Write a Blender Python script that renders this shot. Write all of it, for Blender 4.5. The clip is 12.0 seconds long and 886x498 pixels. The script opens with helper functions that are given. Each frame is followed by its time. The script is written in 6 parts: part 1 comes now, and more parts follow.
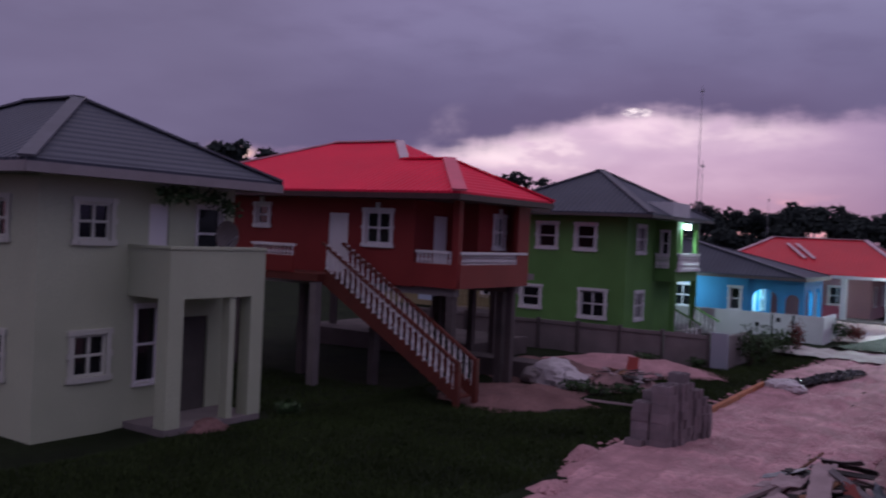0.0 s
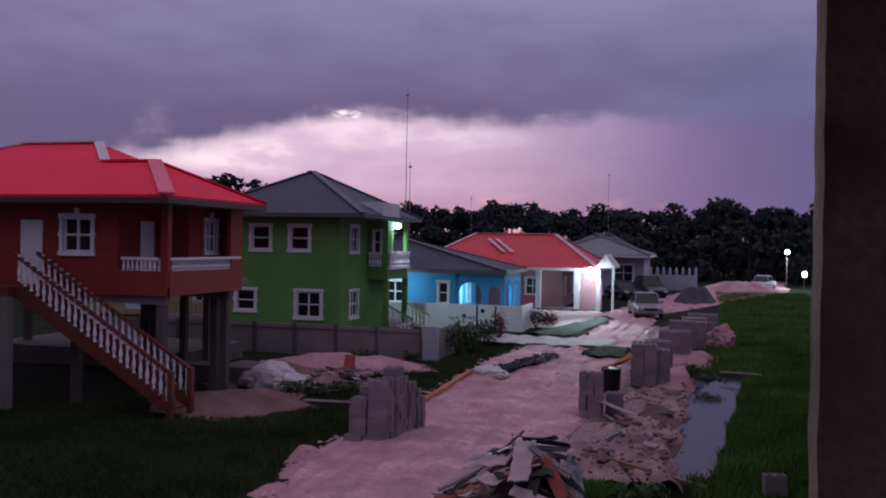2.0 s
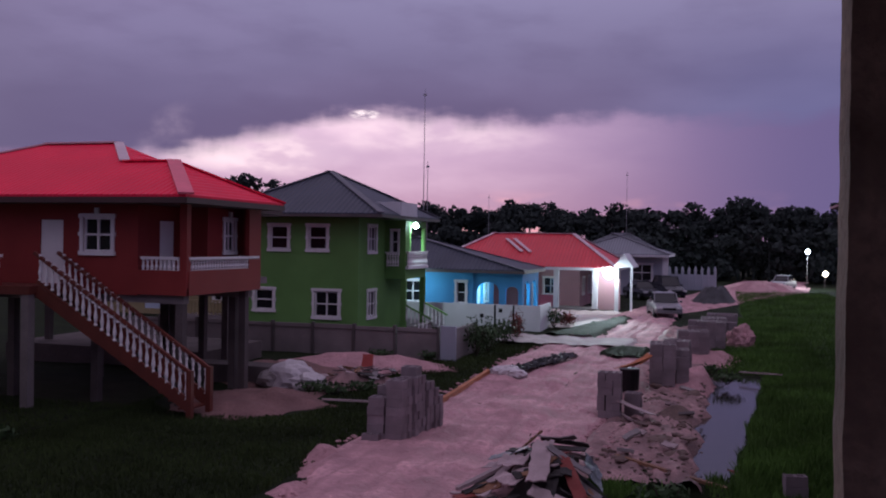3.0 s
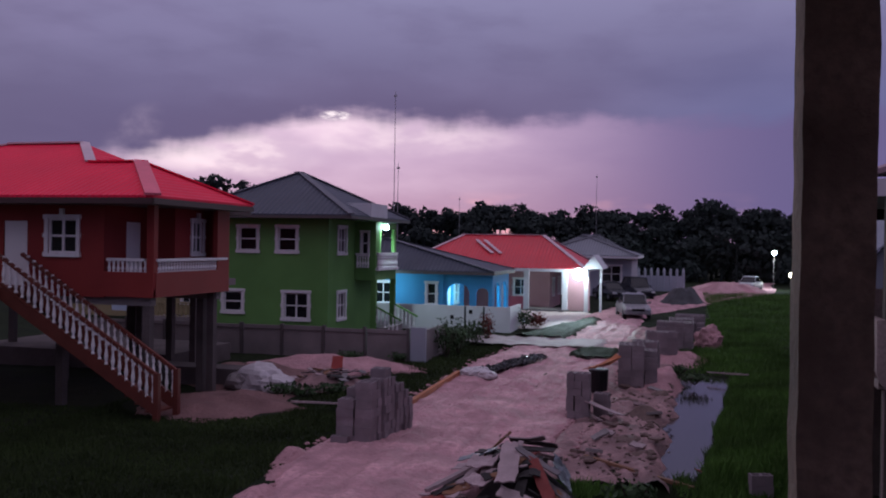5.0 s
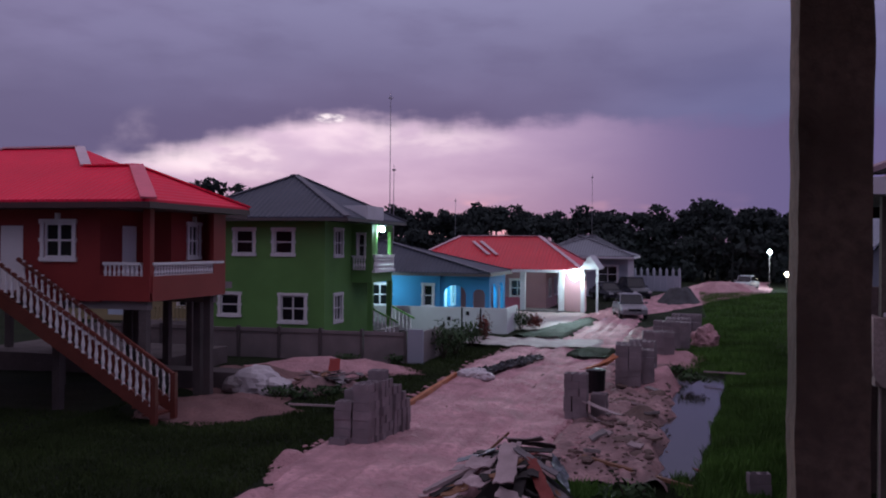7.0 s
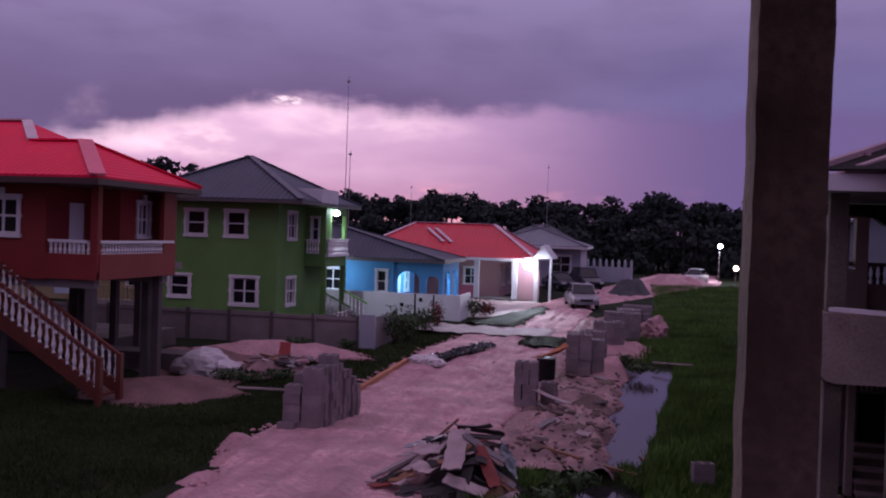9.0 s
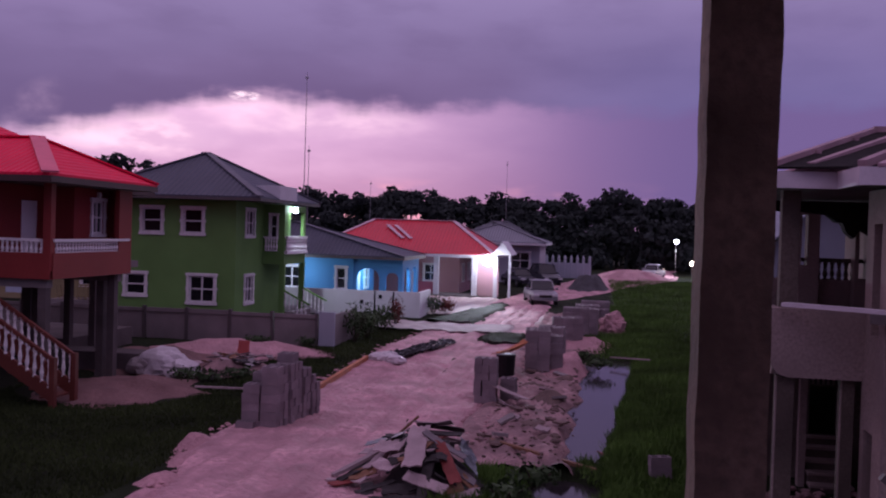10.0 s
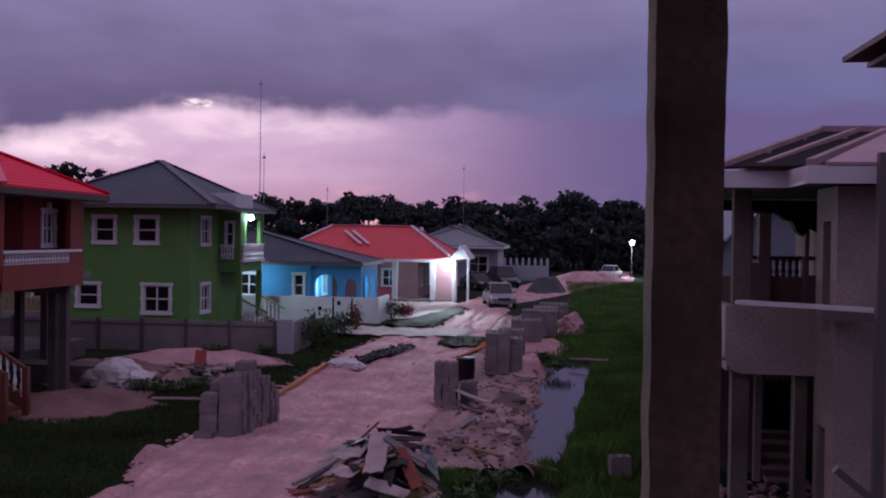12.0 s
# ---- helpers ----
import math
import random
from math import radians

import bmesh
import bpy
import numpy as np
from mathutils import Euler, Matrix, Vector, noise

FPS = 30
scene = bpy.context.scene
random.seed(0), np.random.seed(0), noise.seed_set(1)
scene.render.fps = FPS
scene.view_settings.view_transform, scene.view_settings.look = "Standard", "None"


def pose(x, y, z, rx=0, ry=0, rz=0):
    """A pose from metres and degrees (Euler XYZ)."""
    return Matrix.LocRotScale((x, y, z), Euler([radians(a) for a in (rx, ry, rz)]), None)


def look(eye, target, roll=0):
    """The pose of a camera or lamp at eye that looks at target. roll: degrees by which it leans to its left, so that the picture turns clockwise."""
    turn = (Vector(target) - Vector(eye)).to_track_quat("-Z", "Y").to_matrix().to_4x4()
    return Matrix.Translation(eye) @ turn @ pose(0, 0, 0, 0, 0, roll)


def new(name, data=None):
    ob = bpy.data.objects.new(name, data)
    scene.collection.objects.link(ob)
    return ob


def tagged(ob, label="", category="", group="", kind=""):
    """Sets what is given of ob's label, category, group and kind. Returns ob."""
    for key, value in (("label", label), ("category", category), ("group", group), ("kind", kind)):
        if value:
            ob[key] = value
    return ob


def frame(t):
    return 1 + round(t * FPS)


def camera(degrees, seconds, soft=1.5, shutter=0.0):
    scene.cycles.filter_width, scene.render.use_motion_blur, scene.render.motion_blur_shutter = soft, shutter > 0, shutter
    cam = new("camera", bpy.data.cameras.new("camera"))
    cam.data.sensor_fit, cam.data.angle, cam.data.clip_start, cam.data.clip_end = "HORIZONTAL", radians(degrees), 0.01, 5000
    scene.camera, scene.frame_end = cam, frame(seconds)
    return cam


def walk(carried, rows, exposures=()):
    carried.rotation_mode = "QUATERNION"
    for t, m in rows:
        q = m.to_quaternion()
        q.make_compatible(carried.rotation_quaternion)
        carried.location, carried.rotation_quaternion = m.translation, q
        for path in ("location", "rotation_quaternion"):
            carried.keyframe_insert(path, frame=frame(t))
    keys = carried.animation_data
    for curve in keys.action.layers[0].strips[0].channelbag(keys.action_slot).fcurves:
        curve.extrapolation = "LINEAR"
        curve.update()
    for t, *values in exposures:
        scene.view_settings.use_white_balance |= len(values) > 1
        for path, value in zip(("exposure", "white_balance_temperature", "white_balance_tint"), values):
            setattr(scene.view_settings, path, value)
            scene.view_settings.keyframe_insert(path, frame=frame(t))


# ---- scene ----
cam = camera(51.83, 12.0, soft=2.0, shutter=0.5)
PATH = [
    (0, -0.082, 0.06, 4.487, 33.56, -0.98, -2.59),
    (0.5, -0.059, -0.063, 4.521, 27.71, -0.44, -1.9),
    (1, -0.017, -0.041, 4.493, 20.1, -0.49, -2.04),
    (1.5, -0.004, -0.024, 4.497, 15.99, -0.4, -1.3),
    (2, -0.007, -0.059, 4.507, 15.76, -0.37, -0.96),
    (2.5, -0.008, -0.037, 4.498, 16.56, -0.45, -0.88),
    (3, -0.014, -0.042, 4.497, 16.87, -0.4, -0.91),
    (5, 0.014, -0.025, 4.496, 15.04, -0.28, -0.92),
    (5.5, 0.014, -0.027, 4.483, 14.99, -0.13, -0.8),
    (6, 0.011, -0.022, 4.491, 15.01, -0.1, -0.64),
    (6.5, 0.01, -0.043, 4.491, 14.99, -0.05, -0.44),
    (8.5, 0.011, 0.032, 4.479, 13, -0.95, -1.59),
    (9, 0.011, 0.045, 4.47, 11.98, -0.94, -1.95),
    (9.5, 0.01, 0.036, 4.473, 10.88, -1.17, -1.89),
    (10, 0.017, 0.029, 4.486, 9.44, -1.08, -1.77),
    (10.5, 0.018, 0.043, 4.473, 8.28, -1.06, -1.33),
    (11, 0.022, 0.065, 4.468, 7.58, -1.03, -0.91),
    (11.5, 0.024, 0.034, 4.482, 7.09, -0.92, -0.8),
    (12, 0.029, 0.037, 4.481, 6.8, -0.73, -0.78),
]
walk(cam, [(t, pose(x, y, z, 90 + p, r, w)) for t, x, y, z, w, p, r in PATH],
     exposures=[(0.0, -0.04, 6150, 6), (1.0, 0.03, 6150, 1), (2.0, 0.03, 6150, 4), (2.3, 0.07, 6300, 24), (2.6, 0.09, 6350, 28), (3.0, 0.06, 6250, 8), (4.8, 0.02, 6100, 3), (6.6, 0.02, 6100, 1),
                (8.4, 0.04, 6250, 17), (9.0, 0.05, 6350, 31), (9.5, 0.08, 6400, 42), (10.0, 0.08, 6370, 36), (10.5, 0.08, 6370, 38), (11.2, 0.07, 6300, 34), (11.6, 0.03, 6240, 28), (12.0, -0.03, 6120, 13)])

# ---- dusk sky ----
world = bpy.data.worlds.new("dusk")
scene.world = world
world.use_nodes = True
WT = world.node_tree
WT.nodes.clear()


def wn(kind, **kw):
    n = WT.nodes.new(kind)
    for k, v in kw.items():
        n.inputs[k].default_value = v
    return n


def wm(op, a, b=None, c=None, clamp=False):
    n = WT.nodes.new("ShaderNodeMath")
    n.operation, n.use_clamp = op, clamp
    for i, v in enumerate((a, b, c)):
        if v is None:
            continue
        if isinstance(v, (int, float)):
            n.inputs[i].default_value = v
        else:
            WT.links.new(v, n.inputs[i])
    return n.outputs[0]


def wstep(v, lo, hi):
    n = WT.nodes.new("ShaderNodeMapRange")
    n.interpolation_type = "SMOOTHSTEP"
    n.inputs["From Min"].default_value, n.inputs["From Max"].default_value = lo, hi
    WT.links.new(v, n.inputs["Value"])
    return n.outputs[0]


def wmix(f, a, b):
    n = WT.nodes.new("ShaderNodeMix")
    n.data_type = "RGBA"
    for i, v in ((0, f), (6, a), (7, b)):
        if isinstance(v, tuple):
            n.inputs[i].default_value = (*v, 1)
        elif isinstance(v, (int, float)):
            n.inputs[i].default_value = v
        else:
            WT.links.new(v, n.inputs[i])
    return n.outputs[2]


def wnoise(u, v, su, sv, detail=4.0, seed=0.0, rough=0.5):
    c = WT.nodes.new("ShaderNodeCombineXYZ")
    WT.links.new(wm("MULTIPLY", u, su), c.inputs[0])
    WT.links.new(wm("MULTIPLY", v, sv), c.inputs[1])
    c.inputs[2].default_value = seed
    n = wn("ShaderNodeTexNoise", Scale=1.0, Detail=detail, Roughness=rough)
    WT.links.new(c.outputs[0], n.inputs["Vector"])
    return n.outputs[0]


coord = WT.nodes.new("ShaderNodeTexCoord")
sep = WT.nodes.new("ShaderNodeSeparateXYZ")
WT.links.new(coord.outputs["Generated"], sep.inputs[0])
U = wm("ARCTAN2", sep.outputs[0], sep.outputs[1])
V = wm("ARCSINE", sep.outputs[2])
fine = wnoise(U, V, 9, 26, 5, 3.1)
broad = wnoise(U, V, 2.6, 9, 3, 7.7)
wisps = wnoise(U, V, 22, 55, 4, 1.2)
# underside of the cloud deck, lighter towards the zenith
deck = wmix(wstep(V, 0.11, 0.34), (0.115, 0.088, 0.170), (0.235, 0.205, 0.34))
deck = wmix(wstep(broad, 0.35, 0.7), deck, (0.185, 0.15, 0.265))
deck = wmix(wm("MULTIPLY", wstep(fine, 0.4, 0.75), 0.35), deck, (0.10, 0.075, 0.15))
# colder and darker towards the right
deck = wmix(wm("MULTIPLY", wstep(U, -0.18, 0.12), wm("MULTIPLY", wstep(V, 0.30, 0.10), 0.75)), deck, (0.10, 0.098, 0.215))
deck = wmix(wm("MULTIPLY", wstep(U, -0.60, -0.88), 0.55), deck, (0.125, 0.10, 0.165))
# the open band under the deck
def wblob(u, v, a, b, lean=0.0):
    """A soft ellipse in the sky, 1 in the middle and 0 at its rim."""
    du = wm("DIVIDE", wm("SUBTRACT", wm("SUBTRACT", U, u), wm("MULTIPLY", wm("SUBTRACT", V, v), lean)), a)
    dv = wm("DIVIDE", wm("SUBTRACT", V, v), b)
    return wstep(wm("SUBTRACT", 1.0, wm("ADD", wm("MULTIPLY", du, du), wm("MULTIPLY", dv, dv)), clamp=True), 0.0, 1.0)


low = wmix(wstep(V, 0.0, 0.13), (0.36, 0.18, 0.26), (0.36, 0.225, 0.36))
low = wmix(wstep(U, -0.30, 0.12), low, (0.120, 0.090, 0.195))
mottle = wstep(wm("ADD", wm("MULTIPLY", fine, 0.6), wm("MULTIPLY", broad, 0.4)), 0.36, 0.66)
glow = wm("MULTIPLY", wstep(U, -0.74, -0.54), wm("SUBTRACT", 1.0, wstep(U, -0.40, 0.0)))
glow = wm("MULTIPLY", glow, wm("ADD", 0.32, wm("MULTIPLY", wstep(V, 0.03, 0.105), 0.68)))
glow = wm("MULTIPLY", glow, wm("ADD", 0.42, wm("MULTIPLY", mottle, 0.55)))
low = wmix(glow, low, (0.70, 0.475, 0.585))
core = wm("MULTIPLY", wm("ADD", wblob(-0.52, 0.098, 0.13, 0.036, -1.2), wm("MULTIPLY", wblob(-0.33, 0.118, 0.17, 0.026), 0.55)), wm("ADD", 0.20, wm("MULTIPLY", wstep(wisps, 0.35, 0.65), 0.5)), clamp=True)
low = wmix(core, low, (0.95, 0.72, 0.74))
bank = wm("MULTIPLY", wblob(-0.44, 0.092, 0.10, 0.016), wstep(fine, 0.38, 0.58))
low = wmix(wm("MULTIPLY", bank, 0.55), low, (0.44, 0.30, 0.42))
ember = wm("MULTIPLY", wm("MULTIPLY", wstep(V, 0.062, 0.035), wstep(wnoise(U, V, 11, 30, 3, 9.0), 0.5, 0.68)), wm("SUBTRACT", 1.0, wm("ABSOLUTE", wm("DIVIDE", wm("ADD", U, 0.38), 0.5)), clamp=True))
low = wmix(wm("MULTIPLY", ember, 0.8), low, (0.95, 0.42, 0.42))
low = wmix(wblob(-0.82, 0.078, 0.035, 0.011), low, (1.0, 0.62, 0.48))
edge = wm("ADD", 0.137, wm("MULTIPLY", wm("SUBTRACT", wnoise(U, V, 8, 3, 5, 5.0, 0.6), 0.5), 0.034))
edge = wm("SUBTRACT", edge, wm("MULTIPLY", wstep(U, -0.36, -0.68), 0.060))
soft = wm("SUBTRACT", wm("ADD", V, wm("MULTIPLY", wm("SUBTRACT", wisps, 0.5), 0.030)), edge)
rim = wm("MULTIPLY", wm("MULTIPLY", wstep(soft, 0.07, 0.008), wstep(U, -0.72, -0.5)), wm("SUBTRACT", 1.0, wstep(U, -0.25, 0.0)))
deck = wmix(wm("MULTIPLY", rim, 0.55), deck, (0.112, 0.080, 0.155))
sky_col = wmix(wstep(soft, -0.014, 0.012), low, deck)
sky_col = wmix(wm("MULTIPLY", wblob(-0.382, 0.1375, 0.020, 0.0062), wstep(wnoise(U, V, 60, 190, 3, 2.5), 0.34, 0.60)), sky_col, (1.0, 0.80, 0.82))
sky_col = wmix(wm("MULTIPLY", wblob(-0.592, 0.108, 0.030, 0.040, 0.5), wm("MULTIPLY", wstep(wnoise(U, V, 34, 46, 4, 4.4), 0.30, 0.80), 0.15)), sky_col, (0.80, 0.58, 0.70))
# dusk light from the clouds overhead and behind, not in view
lift = wstep(V, 0.36, 0.75)
sky_col = wmix(lift, sky_col, (0.405, 0.332, 0.455))
sky_col = wmix(wstep(V, -0.01, -0.05), sky_col, (0.03, 0.03, 0.03))
bg = wn("ShaderNodeBackground", Strength=1.33)
WT.links.new(sky_col, bg.inputs["Color"])
wo = WT.nodes.new("ShaderNodeOutputWorld")
WT.links.new(bg.outputs[0], wo.inputs[0])


def lamp(name, kind, energy, color, m, size=0.1):
    d = bpy.data.lights.new(name, kind)
    d.energy, d.color = energy, color
    if kind == "SUN":
        d.angle = radians(size)
    else:
        d.shadow_soft_size = size
    ob = new(name, d)
    ob.matrix_world = m
    return ob


# afterglow through the break in the clouds
lamp("afterglow", "SUN", 0.25, (1.0, 0.62, 0.72), look((-46, 95, 13), (0, 0, 0)), 14)

# ---- materials ----
MATS = {}


def mat(name, col, rough=0.7, var=0.25, scale=3.0, fine_scale=40.0, bump=0.2, metal=0.0, ribs=0.0, rib_axis=0, spec=0.4, col2=None, per_piece=0.0, dist=0.02, tracks=False):
    """A procedural surface: colour varied at two scales, fine relief, and ribs for roof sheets."""
    if name in MATS:
        return MATS[name]
    m = bpy.data.materials.new(name)
    m.use_nodes = True
    t = m.node_tree
    N, L = t.nodes, t.links
    b = N["Principled BSDF"]
    b.inputs["Roughness"].default_value = rough
    b.inputs["Metallic"].default_value = metal
    b.inputs["Specular IOR Level"].default_value = spec
    tc = N.new("ShaderNodeTexCoord")
    geo = N.new("ShaderNodeNewGeometry")
    n1, n2 = N.new("ShaderNodeTexNoise"), N.new("ShaderNodeTexNoise")
    for n, s in ((n1, scale), (n2, fine_scale)):
        n.inputs["Scale"].default_value = s
        n.inputs["Detail"].default_value = 5
        L.new(geo.outputs["Position"], n.inputs["Vector"])
    def mixc(f, a, c):
        x = N.new("ShaderNodeMix")
        x.data_type = "RGBA"
        for i, v in ((0, f), (6, a), (7, c)):
            if isinstance(v, tuple):
                x.inputs[i].default_value = (*v, 1)
            elif isinstance(v, (int, float)):
                x.inputs[i].default_value = v
            else:
                L.new(v, x.inputs[i])
        return x.outputs[2]
    def ramp(v, lo, hi):
        x = N.new("ShaderNodeMapRange")
        x.inputs["From Min"].default_value, x.inputs["From Max"].default_value = lo, hi
        L.new(v, x.inputs["Value"])
        return x.outputs[0]
    dark = tuple(c * (1 - var) for c in col)
    light = tuple(min(1, c * (1 + var * 0.6)) for c in col)
    c = mixc(ramp(n1.outputs[0], 0.3, 0.7), dark, col2 or light)
    c = mixc(ramp(n2.outputs[0], 0.35, 0.8), c, tuple(x * (1 - var * 0.7) for x in col))
    if per_piece:
        oi = N.new("ShaderNodeObjectInfo")
        c = mixc(ramp(oi.outputs["Random"], 0.0, 1.0 / per_piece), c, tuple(x * 0.45 for x in col))
    if tracks:
        # wheel marks drawn out along the road, and scattered dark crumbs
        mp = N.new("ShaderNodeMapping")
        mp.inputs["Scale"].default_value = (3.4, 0.22, 1.0)
        L.new(geo.outputs["Position"], mp.inputs["Vector"])
        n3, n4 = N.new("ShaderNodeTexNoise"), N.new("ShaderNodeTexNoise")
        n3.inputs["Scale"].default_value, n3.inputs["Detail"].default_value = 1.0, 6
        n4.inputs["Scale"].default_value, n4.inputs["Detail"].default_value = 26.0, 3
        L.new(mp.outputs[0], n3.inputs["Vector"])
        L.new(geo.outputs["Position"], n4.inputs["Vector"])
        c = mixc(ramp(n3.outputs[0], 0.50, 0.85), c, tuple(x * 0.55 for x in col))
        c = mixc(ramp(n4.outputs[0], 0.60, 0.80), c, tuple(x * 0.45 for x in col))
    L.new(c, b.inputs["Base Color"])
    bp = N.new("ShaderNodeBump")
    bp.inputs["Strength"].default_value = bump
    bp.inputs["Distance"].default_value = dist
    L.new(n2.outputs[0], bp.inputs["Height"])
    if ribs:
        sx = N.new("ShaderNodeSeparateXYZ")
        L.new(geo.outputs["Position"], sx.inputs[0])
        w = N.new("ShaderNodeMath")
        w.operation = "MULTIPLY"
        w.inputs[1].default_value = 2 * math.pi / ribs
        L.new(sx.outputs[rib_axis], w.inputs[0])
        sn = N.new("ShaderNodeMath")
        sn.operation = "SINE"
        L.new(w.outputs[0], sn.inputs[0])
        b2 = N.new("ShaderNodeBump")
        b2.inputs["Strength"].default_value = 0.6
        b2.inputs["Distance"].default_value = 0.03
        L.new(sn.outputs[0], b2.inputs["Height"])
        L.new(bp.outputs[0], b2.inputs["Normal"])
        bp = b2
    L.new(bp.outputs[0], b.inputs["Normal"])
    MATS[name] = m
    return m


def glow_mat(name, col, strength):
    m = bpy.data.materials.new(name)
    m.use_nodes = True
    b = m.node_tree.nodes["Principled BSDF"]
    b.inputs["Base Color"].default_value = (*col, 1)
    b.inputs["Emission Color"].default_value = (*col, 1)
    b.inputs["Emission Strength"].default_value = strength
    return m


SAND = mat("sand", (0.62, 0.352, 0.38), 0.9, 0.45, 0.9, 7.5, 1.0, dist=0.16, spec=0.2, tracks=True)
SAND2 = mat("sand_heap", (0.50, 0.28, 0.30), 0.9, 0.3, 1.2, 10, 1.0, dist=0.10, spec=0.2)
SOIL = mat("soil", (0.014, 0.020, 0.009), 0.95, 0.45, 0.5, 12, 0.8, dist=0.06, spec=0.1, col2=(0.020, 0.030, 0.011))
MUD = mat("mud", (0.34, 0.205, 0.205), 0.85, 0.62, 1.1, 11, 0.9, dist=0.05)
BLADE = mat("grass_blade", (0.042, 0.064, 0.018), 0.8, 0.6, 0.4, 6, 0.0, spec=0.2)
# Greener bank grass, lighter than the lawn partly from light in its colour.
BANK = mat("lit_grass_blade", (0.088, 0.18, 0.034), 0.8, 0.7, 0.4, 6, 0.0, spec=0.2)
BANKSOIL = mat("green_bank", (0.034, 0.068, 0.016), 0.95, 0.4, 0.6, 10, 0.8, dist=0.06, spec=0.1)
# Darker sand; shade at the stair and under the house is in the colour.
SHADESAND = mat("shaded_sand", (0.22, 0.125, 0.12), 0.9, 0.4, 1.1, 11, 0.9, dist=0.06, spec=0.15)
WATER = mat("still_water", (0.030, 0.026, 0.028), 0.10, 0.3, 1.5, 5, 0.25, spec=0.30, dist=0.01)
CONC = mat("grey_concrete", (0.225, 0.195, 0.195), 0.85, 0.3, 1.1, 30, 0.35)
BLOCK = mat("concrete_block", (0.275, 0.222, 0.242), 0.9, 0.34, 2.5, 45, 0.6, per_piece=0.45)
RENDERED = mat("grey_render", (0.31, 0.245, 0.228), 0.85, 0.4, 0.8, 22, 0.4, spec=0.12)
# Near-black wood colour that holds the shade under roof and beam.
SHADEWOOD = mat("shaded_timber", (0.02, 0.017, 0.017), 0.9, 0.4, 4, 30, 0.4, spec=0.1)
POSTM = mat("rough_post", (0.30, 0.235, 0.165), 0.9, 0.65, 3.2, 38, 1.0, dist=0.012)
RED = mat("red_paint", (0.25, 0.042, 0.038), 0.6, 0.16, 0.7, 30, 0.12, spec=0.12)
REDROOF = mat("red_roof_sheet", (0.86, 0.018, 0.070), 0.6, 0.14, 0.5, 12, 0.08, ribs=0.2, rib_axis=0, spec=0.15)
GREEN = mat("green_paint", (0.145, 0.30, 0.090), 0.65, 0.22, 0.6, 30, 0.12, spec=0.12)
CREAM = mat("cream_green_paint", (0.46, 0.50, 0.36), 0.7, 0.12, 0.6, 28, 0.12, spec=0.12)
BLUE = mat("blue_paint", (0.09, 0.33, 0.62), 0.65, 0.12, 0.6, 28, 0.1, spec=0.12)
PINK = mat("pink_paint", (0.44, 0.25, 0.28), 0.7, 0.12, 0.6, 28, 0.1, spec=0.12)
PINKDARK = mat("dark_pink_paint", (0.40, 0.12, 0.16), 0.7, 0.12, 0.6, 28, 0.1, spec=0.12)
GREYP = mat("grey_paint", (0.36, 0.38, 0.44), 0.7, 0.12, 0.6, 28, 0.1, spec=0.12)
WHITE = mat("white_paint", (0.74, 0.72, 0.73), 0.55, 0.1, 1.2, 40, 0.1)
OFFWHITE = mat("white_wall", (0.62, 0.61, 0.64), 0.75, 0.16, 0.8, 30, 0.2)
GREYROOF = mat("grey_roof_sheet", (0.060, 0.066, 0.092), 0.55, 0.22, 0.6, 14, 0.1, ribs=0.25, rib_axis=0, spec=0.25)
CAP = mat("roof_cap", (0.13, 0.13, 0.155), 0.55, 0.2, 2, 20, 0.1, spec=0.25)
PINKCAP = mat("faded_red_cap", (0.72, 0.15, 0.21), 0.55, 0.15, 2, 20, 0.1, spec=0.2)
REDCAP = mat("pale_roof_cap", (0.62, 0.45, 0.50), 0.5, 0.2, 2, 20, 0.1)
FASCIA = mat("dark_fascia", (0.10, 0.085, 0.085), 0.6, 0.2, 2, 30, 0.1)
GLASS = mat("dark_window_glass", (0.012, 0.012, 0.016), 0.08, 0.2, 2, 5, 0.0, spec=0.5)
# Dark tone that holds the gloom of unlit rooms; also on a dark door.
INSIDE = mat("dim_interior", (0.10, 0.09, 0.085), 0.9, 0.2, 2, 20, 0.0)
TIMBER = mat("raw_timber", (0.30, 0.15, 0.085), 0.8, 0.35, 2.0, 35, 0.4, per_piece=0.8)
REDWOOD = mat("orange_timber", (0.42, 0.14, 0.06), 0.8, 0.3, 2.0, 35, 0.4)
STAIRRED = mat("stair_paint", (0.136, 0.031, 0.021), 0.65, 0.25, 2.0, 35, 0.2)
SHEET = mat("scrap_sheet", (0.24, 0.20, 0.21), 0.5, 0.4, 2.5, 20, 0.3, metal=0.1, per_piece=0.7)
BARK = mat("bark", (0.06, 0.045, 0.035), 0.95, 0.4, 3, 30, 0.6)
# Raised and bluish: distance haze is mixed into the leaf colour.
LEAF = mat("hazed_foliage", (0.042, 0.052, 0.050), 0.95, 0.3, 0.2, 1.0, 0.0, spec=0.05)
LEAF2 = mat("bush_leaves", (0.045, 0.085, 0.03), 0.7, 0.5, 2.0, 9, 0.0, spec=0.3)
LEAFRED = mat("red_bush_leaves", (0.16, 0.04, 0.03), 0.7, 0.5, 2.0, 9, 0.0, spec=0.3)
TYRE = mat("tyre_rubber", (0.02, 0.02, 0.02), 0.8, 0.2, 4, 40, 0.2)
SILVER = mat("silver_car_paint", (0.26, 0.25, 0.27), 0.3, 0.08, 2, 20, 0.0, metal=0.5)
DARKCAR = mat("dark_car_paint", (0.02, 0.022, 0.03), 0.25, 0.1, 2, 20, 0.0, metal=0.3)
PLASTIC = mat("white_plastic_bag", (0.55, 0.50, 0.52), 0.5, 0.2, 4, 25, 0.4)
